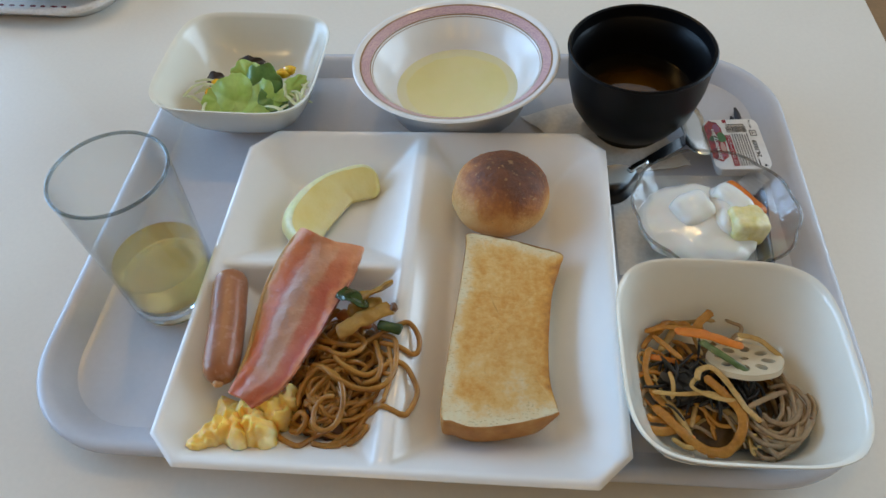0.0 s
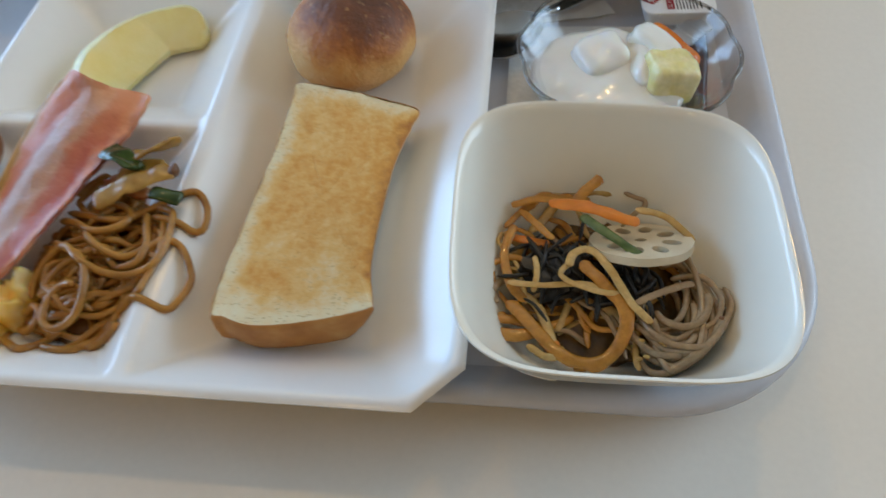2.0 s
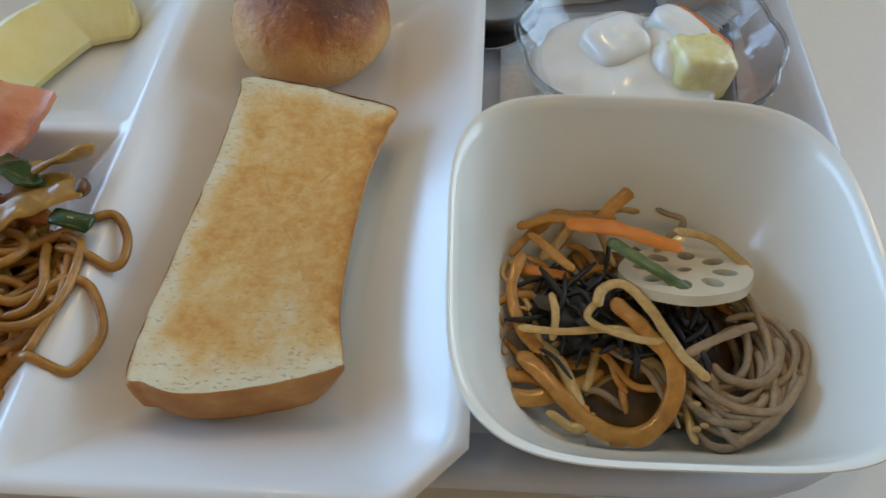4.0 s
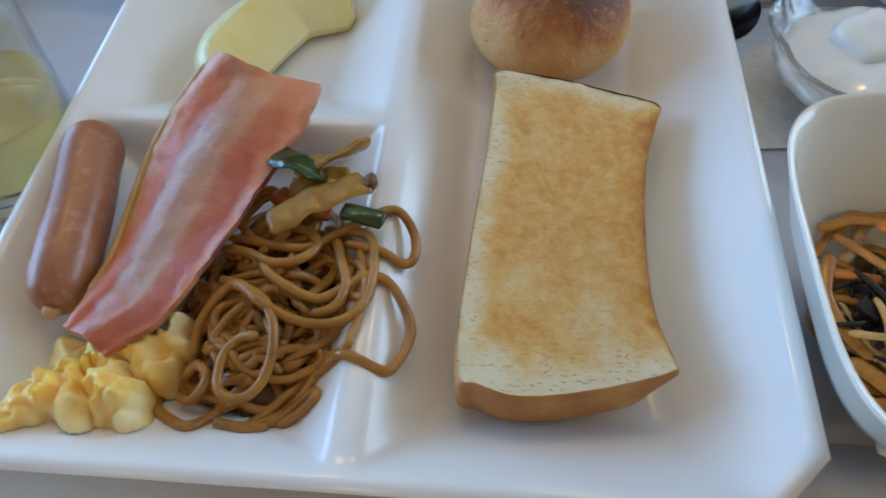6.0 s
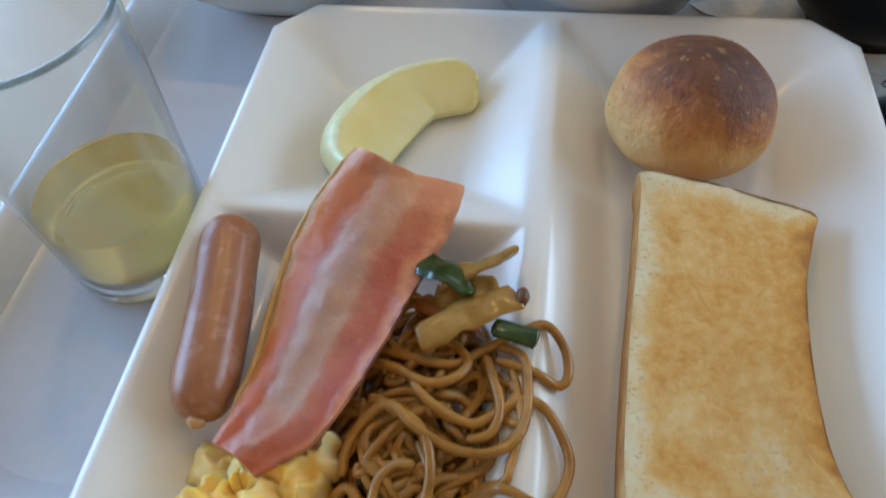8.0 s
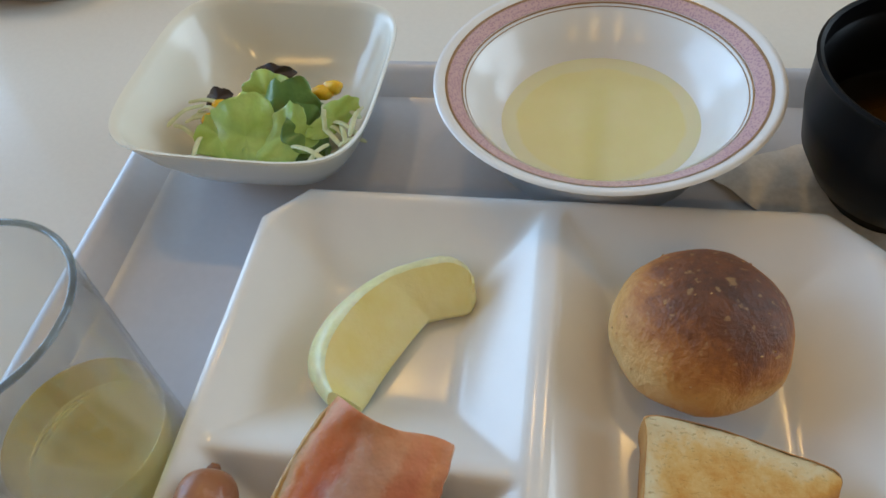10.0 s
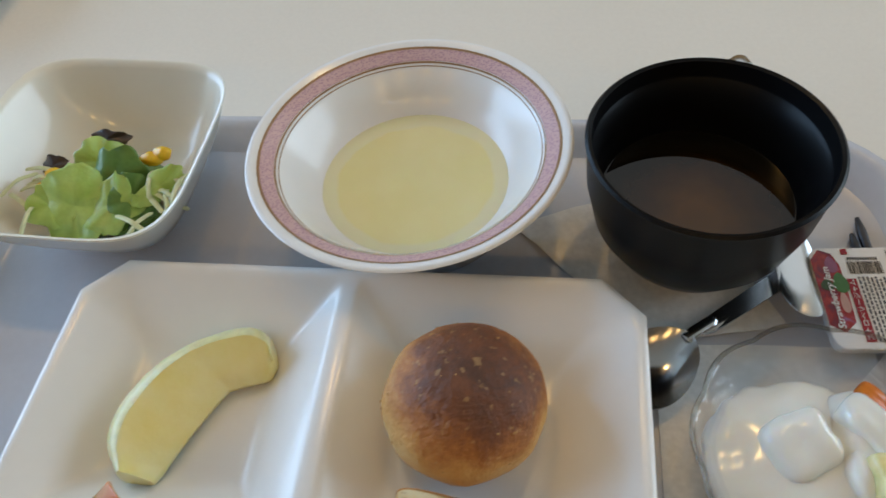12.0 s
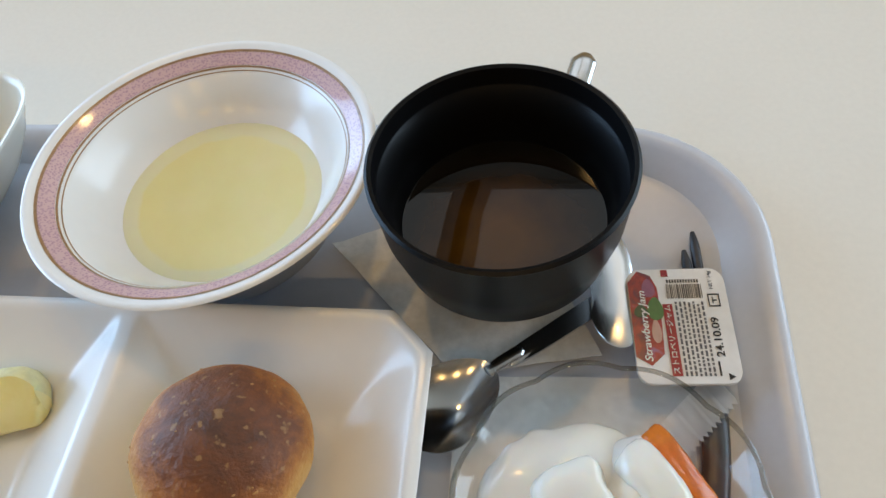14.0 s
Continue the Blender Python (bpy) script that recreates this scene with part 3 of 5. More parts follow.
    cm.color(cm.mix(cm.attr("cut"), cm.ramp(cm.noise(60, 5), [(0.30, (0.36, 0.145, 0.034)), (0.55, (0.50, 0.24, 0.066)), (0.78, (0.62, 0.38, 0.14))]), crumb))
    ob = thing("toast", "half slice of golden toast with brown crust on the plate", "toast")
    part("crust", crust, cm.mat, ob, sharp=80)
    part("toasted_face", face, m.mat, ob, sharp=80)


toast()


def bread_roll():
    bm = bmesh.new()
    bmesh.ops.create_icosphere(bm, subdivisions=5, radius=1)
    rx, ry, hz = 0.0322, 0.0318, 0.0265
    for v in bm.verts:
        n = v.co.normalized()
        p = Vector((n.x * rx, n.y * ry, n.z * hz))
        k = 1 + 0.035 * noise.noise(n * 2.2) + 0.008 * noise.noise(n * 9) + 0.004 * noise.noise(n * 26)
        p *= k
        if p.z < 0:
            p.z *= 0.8
        p.z = max(p.z, -0.0185)
        v.co = p
    m = Nodes("baked_roll_crust", 0.58)
    sep = m.t.nodes.new("ShaderNodeSeparateXYZ")
    m.t.links.new(m.tc.outputs["Object"], sep.inputs[0])
    zz = m.math("ADD", m.math("MULTIPLY", sep.outputs[2], 31.0), 0.12)
    heat = m.math("ADD", zz, m.math("MULTIPLY", m.math("SUBTRACT", m.noise(48, 6, 0.66, 0.8), 0.5), 0.85))
    heat = m.math("ADD", heat, m.math("MULTIPLY", m.math("SUBTRACT", m.noise(230, 4, 0.7), 0.5), 0.35))
    heat = m.math("ADD", heat, m.math("MULTIPLY", sep.outputs[0], 5.0))
    col = m.ramp(heat, [(0.0, (0.66, 0.40, 0.16)), (0.28, (0.60, 0.30, 0.085)), (0.52, (0.42, 0.15, 0.034)), (0.74, (0.19, 0.062, 0.022)), (1.0, (0.080, 0.030, 0.016))])
    spots = m.ramp(m.noise(330, 2, 0.4), [(0.64, (0, 0, 0)), (0.72, (1, 1, 1))])
    m.color(m.mix(m.math("MULTIPLY", spots, 0.30), col, (0.66, 0.42, 0.18)))
    m.bump(m.math("ADD", m.noise(70, 6, 0.66, 0.8), m.math("MULTIPLY", m.noise(420, 3), 0.4)), 0.9, 0.0018)
    ob = thing("bread_roll", "round browned bread roll with dark top on the plate", "bread", at=(0.0555, 0.2417, PLATE_FLOOR + 0.0185), rz=20)
    r = random.Random(12)
    dome = [v.co.copy() for v in bm.verts if v.co.z > 0.002]
    part("crust", bm, m.mat, ob, sharp=80)
    flake = mottled("pale_crust_flake", (0.40, 0.20, 0.07), (0.52, 0.30, 0.12), 300, 0.7)
    for k in range(20):
        p = r.choice(dome)
        a = r.uniform(0.00025, 0.0006)
        part("crust_flake", lump(p, (a * r.uniform(1, 2.0), a, 0.0003), k, 0.6, 900, 2), flake, ob)


bread_roll()


def bacon():
    left = smooth_path([(-0.0665, 0.1945, 0.0525), (-0.0760, 0.1780, 0.0460), (-0.0830, 0.1600, 0.0400), (-0.0850, 0.1390, 0.0365), (-0.0850, 0.1170, 0.0350), (-0.0860, 0.1020, 0.0370), (-0.0890, 0.0890, 0.0375)], 9)
    right = smooth_path([(-0.0258, 0.1795, 0.0485), (-0.0300, 0.1620, 0.0470), (-0.0365, 0.1430, 0.0470), (-0.0430, 0.1230, 0.0455), (-0.0505, 0.1040, 0.0440), (-0.0600, 0.0900, 0.0410), (-0.0740, 0.0815, 0.0370)], 9)
    n = len(left)
    M = 26
    grid = []
    for i, (p, q) in enumerate(zip(left, right)):
        row = []
        for j in range(M + 1):
            u = j / M
            s = i / (n - 1)
            c = p.lerp(q, u)
            jag = 0.0008 * noise.noise(Vector((i * 0.9, u * 3, 1)))
            hump = 0.0052 * math.sin(math.pi * min(1, u * 1.15)) * (1 - 0.45 * s) + 0.0007 * math.sin(u * 9 + i * 0.16)
            sag = -0.0007 * math.exp(-((u - 0.33) / 0.15) ** 2)
            end = 0.0022 * math.sin(u * 6.5) * max(0, 1 - i / 6) - (0.003 * math.sin(math.pi * u) if i == 0 else 0) * 0.3
            row.append(c + Vector((jag, jag - (0.0035 * math.sin(math.pi * u * 1.6) * max(0, 1 - i / 5)), hump + sag + end + 0.0008 * noise.noise(Vector((i * 0.3, u * 6, 3))))))
        grid.append(row)
    v, at, along = [], [], []
    for layer, dz in ((0, 0.0012), (1, -0.0012)):
        for row_no, row in enumerate(grid):
            for j, q in enumerate(row):
                v.append((q.x, q.y, q.z + dz))
                at.append(j / M)
                along.append(row_no / (n - 1))
    W = M + 1
    o = n * W
    f = []
    for i in range(n - 1):
        for j in range(M):
            a = i * W + j
            f.append((a, a + 1, a + W + 1, a + W))
            f.append((o + a + W, o + a + W + 1, o + a + 1, o + a))
    for i in range(n - 1):
        f.append((i * W, (i + 1) * W, o + (i + 1) * W, o + i * W))
        a = i * W + M
        f.append((a + W, a, o + a, o + a + W))
    for j in range(M):
        f.append((j + 1, j, o + j, o + j + 1))
        a = (n - 1) * W + j
        f.append((a, a + 1, o + a + 1, o + a))
    g = Geo().add(v, f, across=at, along=along)
    m = Nodes("fried_bacon", 0.42)
    u = m.attr("across")
    u = m.math("ADD", u, m.math("MULTIPLY", m.math("SUBTRACT", m.noise(75, 5), 0.5), 0.22))
    u = m.math("ADD", u, m.math("MULTIPLY", m.math("SUBTRACT", m.noise(24, 2), 0.5), 0.22))
    col = m.ramp(u, [(0.015, (0.52, 0.30, 0.08)), (0.05, (0.68, 0.34, 0.12)), (0.10, (0.62, 0.19, 0.030)), (0.25, (0.56, 0.13, 0.028)), (0.30, (0.45, 0.12, 0.045)), (0.35, (0.52, 0.31, 0.22)), (0.50, (0.45, 0.245, 0.155)), (0.65, (0.52, 0.31, 0.22)), (0.71, (0.48, 0.16, 0.10)), (0.86, (0.47, 0.105, 0.065)), (0.95, (0.64, 0.26, 0.12)), (0.995, (0.34, 0.11, 0.06))])
    v_along = m.attr("along")
    ends = m.math("ADD", v_along, m.math("MULTIPLY", m.math("SUBTRACT", m.noise(60, 3), 0.5), 0.25))
    col = m.mix(m.ramp(ends, [(0.76, 0.0), (0.95, 0.75)]), col, (0.58, 0.19, 0.125))
    col = m.mix(m.ramp(ends, [(0.02, 0.75), (0.26, 0.0)]), col, (0.68, 0.30, 0.13))
    tint = m.ramp(m.noise(34, 5, 0.6), [(0.40, (1.0, 0.97, 0.99)), (0.66, (0.86, 0.62, 0.44))])
    streak = m.ramp(m.noise(230, 4, 0.65), [(0.56, 0.0), (0.75, 0.20)])
    m.color(m.mix(streak, m.mix(0.75, col, tint, "MULTIPLY"), (0.70, 0.52, 0.44)))
    m.bump(m.math("ADD", m.noise(95, 3), m.math("MULTIPLY", m.noise(260, 2), 0.25)), 0.6, 0.0018)
    m.put(0.25, "Subsurface Weight")
    m.b.inputs["Subsurface Radius"].default_value = (0.003, 0.001, 0.0007)
    m.b.inputs["Subsurface Scale"].default_value = 1.0
    ob = thing("bacon_slice", "wavy slice of pink bacon with pale fat across the compartment", "bacon")
    part("meat", g, m.mat, ob, sharp=70)
    rind = Geo()
    tube(rind, [p + Vector((-0.0002, 0, 0.0002)) for p in left[2:-8]], 0.0016, 8, 1.1)
    part("fat_edge", rind, mottled("browned_bacon_fat", (0.50, 0.28, 0.08), (0.62, 0.40, 0.16), 140, 0.35, 0.4, 400), ob, "golden browned fat edge", sharp=80)


bacon()


def sausage():
    path = smooth_path([(-0.1080, 0.1700, 0.0380), (-0.1062, 0.155, 0.0375), (-0.1030, 0.137, 0.0362), (-0.1005, 0.117, 0.0350), (-0.0985, 0.0965, 0.0330)], 10)
    n = len(path)
    loops = []
    for i, p in enumerate(path):
        d = (path[min(i + 1, n - 1)] - path[max(i - 1, 0)]).normalized()
        side = d.cross(Vector((0, 0, 1))).normalized()
        up = side.cross(d)
        s = i / (n - 1)
        e = min(s, 1 - s) / 0.19
        r = 0.0106 * (math.sqrt(max(0.012, 1 - (1 - min(1, e)) ** 2)))
        r *= 1 + 0.02 * noise.noise(p * 90)
        loops.append([p + (side * math.cos(2 * math.pi * j / 28) + up * math.sin(2 * math.pi * j / 28)) * r for j in range(28)])
    m = Nodes("sausage_skin", 0.30)
    col = m.ramp(m.noise(50, 4), [(0.3, (0.31, 0.115, 0.045)), (0.6, (0.38, 0.155, 0.07)), (0.8, (0.44, 0.20, 0.105))])
    # pale pink mottling, painted in partly for the sheen of reflected window light
    m.color(m.mix(m.math("MULTIPLY", m.ramp(m.noise(170, 2), [(0.56, 0.0), (0.70, 1.0)]), 0.38), col, (0.56, 0.33, 0.27)))
    m.bump(m.math("ADD", m.noise(140, 3), m.noise(420, 2)), 0.18, 0.0008)
    m.put(0.2, "Subsurface Weight")
    m.b.inputs["Subsurface Radius"].default_value = (0.003, 0.001, 0.0006)
    m.b.inputs["Subsurface Scale"].default_value = 1.0
    ob = thing("sausage", "plump reddish-brown boiled sausage lying by the bacon", "sausage")
    part("sausage_body", rings(loops), m.mat, ob, sharp=80)
    knot = mottled("twisted_casing_end", (0.20, 0.07, 0.03), (0.32, 0.14, 0.06), 200, 0.5)
    part("casing_end", lump(path[0] + Vector((0, 0.0006, 0)), (0.0024, 0.0022, 0.0024), 3, 0.3, 300, 2), knot, ob)
    part("casing_end", lump(path[-1] + Vector((0, -0.0004, 0.001)), (0.003, 0.0024, 0.0026), 5, 0.3, 300, 2), mottled("pale_casing_end", (0.55, 0.30, 0.13), (0.62, 0.36, 0.18), 200, 0.5), ob)


sausage()


def scrambled_egg():
    def curd(blobs, seed, pad=0.012, step=0.00075):
        """One ragged clump: x, y, radius and height of its swellings."""
        x0, x1 = min(b[0] - b[2] for b in blobs) - pad, max(b[0] + b[2] for b in blobs) + pad
        y0, y1 = min(b[1] - b[2] for b in blobs) - pad, max(b[1] + b[2] for b in blobs) + pad
        nx, ny = int((x1 - x0) / step), int((y1 - y0) / step)
        hs, v = [], []
        for i in range(ny):
            for j in range(nx):
                x, y = x0 + j * step, y0 + i * step
                p = Vector((x, y, seed))
                wx = x + 0.0042 * noise.noise(p * 95) + 0.0012 * noise.noise(p * 300 + Vector((3, 0, 0)))
                wy = y + 0.0042 * noise.noise(p * 95 + Vector((0, 7, 0))) + 0.0012 * noise.noise(p * 300 + Vector((0, 3, 9)))
                h = -1.0
                for bx, by, br, bh in blobs:
                    q = 1 - ((wx - bx) ** 2 + (wy - by) ** 2) / (br * br)
                    if q > 0:
                        h = max(h, bh * q ** 0.42)
                if h > 0:
                    fold = 1 - 1.6 * abs(noise.noise(p * 135 + Vector((5, 1, 0))))
                    h = max(0.0004, h * (0.66 + 0.50 * fold) + 0.0012 * noise.noise(p * 260) + 0.0006 * noise.noise(p * 560))
                hs.append(h)
                v.append((wx * 0.25 + x * 0.75, wy * 0.25 + y * 0.75, on_plate(x, y, PLATE_FLOOR, 0) + max(h, 0.0002)))
        f = []
        for i in range(ny - 1):
            for j in range(nx - 1):
                q = (i * nx + j, i * nx + j + 1, (i + 1) * nx + j + 1, (i + 1) * nx + j)
                if max(hs[k] for k in q) > 0:
                    f.append(q)
        keep = sorted({k for q in f for k in q})
        at = {k: n for n, k in enumerate(keep)}
        return Geo().add([v[k] for k in keep], [tuple(at[k] for k in q) for q in f])

    curds = [
        curd([(-0.0775, 0.0850, 0.0115, 0.0165), (-0.0660, 0.0865, 0.0110, 0.0185), (-0.0570, 0.0925, 0.0070, 0.0195), (-0.0935, 0.0870, 0.0075, 0.0095)], 1),
        curd([(-0.1005, 0.0640, 0.0055, 0.0060), (-0.0950, 0.0700, 0.0085, 0.0115), (-0.0870, 0.0745, 0.0110, 0.0180), (-0.0795, 0.0690, 0.0080, 0.0130)], 2),
        curd([(-0.0715, 0.0735, 0.0110, 0.0185), (-0.0655, 0.0655, 0.0055, 0.0080), (-0.0760, 0.0800, 0.0085, 0.0190)], 3),
    ]
    m = Nodes("scrambled_egg", 0.45)
    m.color(m.ramp(m.noise(60, 3), [(0.26, (0.98, 0.52, 0.06)), (0.46, (0.98, 0.65, 0.17)), (0.64, (0.98, 0.78, 0.40))]))
    m.put(0.55, "Subsurface Weight")
    m.b.inputs["Subsurface Radius"].default_value = (0.004, 0.003, 0.001)
    m.b.inputs["Subsurface Scale"].default_value = 1.0
    m.bump(m.noise(150, 3), 0.15, 0.0010)
    ob = thing("scrambled_egg", "soft yellow scrambled egg in moist curds", "egg")
    for g in curds:
        part("curd", g, m.mat, ob, sharp=80)


scrambled_egg()


def noodle_mat(name, a, b, rough=0.22):
    m = Nodes(name, rough)
    m.color(m.mix(1.0, m.ramp(m.noise(70, 3), [(0.3, a), (0.7, b)]), m.ramp(m.noise(500, 2), [(0.3, 0.85), (0.7, 1.1)]), "MULTIPLY"))
    m.bump(m.noise(260, 2), 0.15, 0.0006)
    m.put(0.15, "Subsurface Weight")
    m.b.inputs["Subsurface Radius"].default_value = (0.002, 0.001, 0.0005)
    m.b.inputs["Subsurface Scale"].default_value = 1.0
    return m.mat


YAKI = noodle_mat("sauced_wheat_noodle", (0.28, 0.12, 0.015), (0.46, 0.22, 0.040), 0.30)


def fried_noodles():
    ob = thing("fried_noodles", "tangled heap of brown sauce-fried noodles", "noodles")
    r = random.Random(21)
    cx, cy = -0.032, 0.104
    # dark lump: sauce residue, and an added filler for the shade between strands
    part("sauce_and_gap_shade", lump((cx, cy, 0.0215), (0.026, 0.033, 0.0085), 6, 0.25, 120, 4), mottled("dark_sauce_and_shade", (0.09, 0.032, 0.007), (0.17, 0.07, 0.015), 150, 0.2, 0.5), ob, "dark sauced underside")
    for k in range(72):
        lev = k / 72
        z0 = 0.0195 + 0.0185 * lev
        spread = 1 - 0.25 * lev
        a = r.uniform(0, 6.28)
        px, py = cx + r.gauss(0, 0.011) * spread, cy + r.gauss(0, 0.016) * spread
        rad = r.choice((0.006, 0.009, 0.013, 0.018))
        turn = r.choice((-1, 1))
        pts = []
        for i in range(r.randint(8, 15)):
            a += turn * r.uniform(0.35, 0.8)
            if r.random() < 0.13:
                turn = -turn
            rr = rad * r.uniform(0.88, 1.12)
            x, y = px + math.cos(a) * rr, py + math.sin(a) * rr
            px += r.uniform(-0.003, 0.003)
            py += r.uniform(-0.003, 0.003)
            q = math.hypot((x - cx) / 0.031, (y - cy) / 0.0385)
            if q > 1:
                x, y, q = cx + (x - cx) / q, cy + (y - cy) / q, 1
            z = min(z0, 0.0200 + 0.0185 * (1 - q ** 2.5)) + r.uniform(-0.0016, 0.0016)
            pts.append((x, y, on_plate(x, y, z, 0.0016)))
        sg = Geo()
        tube(sg, smooth_path(pts, 6), r.uniform(0.00135, 0.00158), 9)
        part("noodle_strand", sg, YAKI, ob, sharp=80)
    for k in range(16):
        a = r.uniform(0, 6.28)
        px, py = -0.034 + r.gauss(0, 0.005), 0.135 + r.gauss(0, 0.006)
        rad = r.choice((0.006, 0.009, 0.012))
        pts = []
        for i in range(r.randint(7, 12)):
            a += r.uniform(0.35, 0.8)
            x, y = px + math.cos(a) * rad * r.uniform(0.85, 1.15), py + math.sin(a) * rad * r.uniform(0.85, 1.15)
            pts.append((x, y, on_plate(x, y, 0.0220 + 0.016 * k / 16 + r.uniform(-0.0012, 0.0012), 0.0015)))
        sg = Geo()
        tube(sg, smooth_path(pts, 6), r.uniform(0.00135, 0.00158), 9)
        part("noodle_strand", sg, YAKI, ob, sharp=80)
    strays = [
        [(-0.050, 0.127, 0.034), (-0.033, 0.122, 0.038), (-0.022, 0.1215, 0.038), (-0.014, 0.128, 0.036), (-0.001, 0.136, 0.034), (0.007, 0.1385, 0.0325), (0.0130, 0.131, 0.031), (0.0140, 0.1225, 0.030), (0.0105, 0.1195, 0.030), (0.002, 0.122, 0.033), (-0.010, 0.125, 0.035)],
        [(-0.034, 0.115, 0.040), (-0.031, 0.110, 0.041), (-0.023, 0.105, 0.040), (-0.014, 0.103, 0.038), (-0.006, 0.109, 0.035), (0.000, 0.1125, 0.0335), (0.008, 0.1105, 0.032), (0.0140, 0.1015, 0.030), (0.0155, 0.0945, 0.029), (0.0125, 0.0855, 0.029), (0.009, 0.0825, 0.030), (-0.003, 0.0855, 0.032), (-0.009, 0.0855, 0.030), (-0.016, 0.0805, 0.025), (-0.024, 0.078, 0.022)],
        [(-0.058, 0.086, 0.024), (-0.0620, 0.076, 0.020), (-0.060, 0.071, 0.019), (-0.054, 0.067, 0.019), (-0.047, 0.0645, 0.0190), (-0.042, 0.070, 0.0195), (-0.036, 0.077, 0.024), (-0.030, 0.082, 0.028)],
        [(-0.046, 0.108, 0.038), (-0.040, 0.105, 0.041), (-0.029, 0.099, 0.042), (-0.0245, 0.088, 0.040), (-0.026, 0.077, 0.036), (-0.032, 0.0715, 0.034), (-0.039, 0.074, 0.034), (-0.0395, 0.083, 0.036), (-0.035, 0.0885, 0.038), (-0.029, 0.0885, 0.040)],
        [(-0.051, 0.086, 0.030), (-0.0505, 0.093, 0.034), (-0.046, 0.101, 0.038), (-0.039, 0.105, 0.0415), (-0.030, 0.0985, 0.0425), (-0.020, 0.0945, 0.040), (-0.010, 0.0945, 0.037), (-0.002, 0.099, 0.035), (0.0010, 0.108, 0.034), (0.0005, 0.119, 0.034), (-0.002, 0.127, 0.034), (-0.010, 0.130, 0.035)],
        [(-0.050, 0.121, 0.036), (-0.040, 0.1175, 0.040), (-0.030, 0.113, 0.0415), (-0.022, 0.115, 0.041), (-0.018, 0.122, 0.039), (-0.024, 0.129, 0.037), (-0.034, 0.131, 0.036)],
        [(-0.013, 0.126, 0.036), (-0.010, 0.118, 0.037), (-0.007, 0.109, 0.036), (-0.009, 0.101, 0.036), (-0.016, 0.098, 0.037)],
        [(-0.054, 0.080, 0.026), (-0.049, 0.083, 0.030), (-0.045, 0.079, 0.030), (-0.049, 0.073, 0.027), (-0.055, 0.075, 0.024)],
    ]
    for s in strays:
        sg = Geo()
        tube(sg, smooth_path([(x - 0.0015 * min(1, max(0, x / 0.008)), y, on_plate(x, y, z + 0.004 * min(1, max(0, (x + 0.015) / 0.015)), 0.0014)) for x, y, z in s], 8), 0.00158, 10)
        part("noodle_strand", sg, YAKI, ob, sharp=80)


fried_noodles()


def strip(name, pts, width, thick, material, label, category, twist=0.0):
    g = Geo()
    tube(g, smooth_path(pts, 10), width / 2, 14, thick / width, twist=twist)
    k = 0.14 * width
    g.v = [tuple(Vector(p) + Vector((noise.noise(Vector(p) * 170), noise.noise(Vector(p) * 170 + Vector((9, 0, 0))), noise.noise(Vector(p) * 170 + Vector((0, 9, 0))))) * k) for p in g.v]
    return solid(name, g, material, label, category, sharp=60)


PEPPER = mottled("cooked_green_pepper", (0.012, 0.028, 0.006), (0.042, 0.072, 0.014), 120, 0.2, 0.3, 300)
ONION = mottled("soft_fried_onion", (0.27, 0.135, 0.020), (0.44, 0.245, 0.052), 90, 0.22, 0.3, 300, sss=0.2)
CHAR = mottled("browned_vegetable_tip", (0.10, 0.04, 0.015), (0.2, 0.09, 0.03), 200, 0.4, 0.3)
strip("pepper_piece", [(-0.0360, 0.1520, 0.0470), (-0.0275, 0.1470, 0.0490), (-0.0180, 0.1420, 0.0465)], 0.0115, 0.0030, PEPPER, "dark green strip of fried pepper in the noodles", "vegetable", 0.05)
strip("pepper_piece", [(-0.0115, 0.1325, 0.0425), (-0.0045, 0.1315, 0.0430), (0.0030, 0.1305, 0.0410)], 0.0065, 0.0030, PEPPER, "dark green strip of fried pepper in the noodles", "vegetable")
on = strip("onion_piece", [(-0.0335, 0.1250, 0.0425), (-0.0245, 0.1315, 0.0450), (-0.0135, 0.1385, 0.0455), (-0.0040, 0.1440, 0.0445)], 0.0105, 0.0034, ONION, "soft yellow-brown strip of fried onion", "vegetable")
part("browned_tip", lump((-0.0030, 0.1430, 0.0455), (0.0022, 0.0032, 0.0026), 8, 0.4, 300, 2), CHAR, on)
strip("onion_piece", [(-0.0295, 0.1490, 0.0435), (-0.0195, 0.1520, 0.0460), (-0.0125, 0.1565, 0.0455), (-0.0070, 0.1625, 0.0435)], 0.0085, 0.0030, ONION, "soft yellow-brown strip of fried onion", "vegetable", 0.04)
strip("onion_piece", [(-0.0315, 0.1430, 0.0395), (-0.0215, 0.1460, 0.0415), (-0.0105, 0.1490, 0.0405)], 0.010, 0.003, ONION, "soft yellow-brown strip of fried onion", "vegetable")
strip("carrot_piece", [(-0.0375, 0.1440, 0.0365), (-0.0255, 0.1380, 0.0385), (-0.0155, 0.1360, 0.0365)], 0.007, 0.004, mottled("fried_carrot", (0.30, 0.09, 0.02), (0.42, 0.15, 0.03), 100, 0.3, 0.2), "brownish-red carrot strip under the bacon", "vegetable")


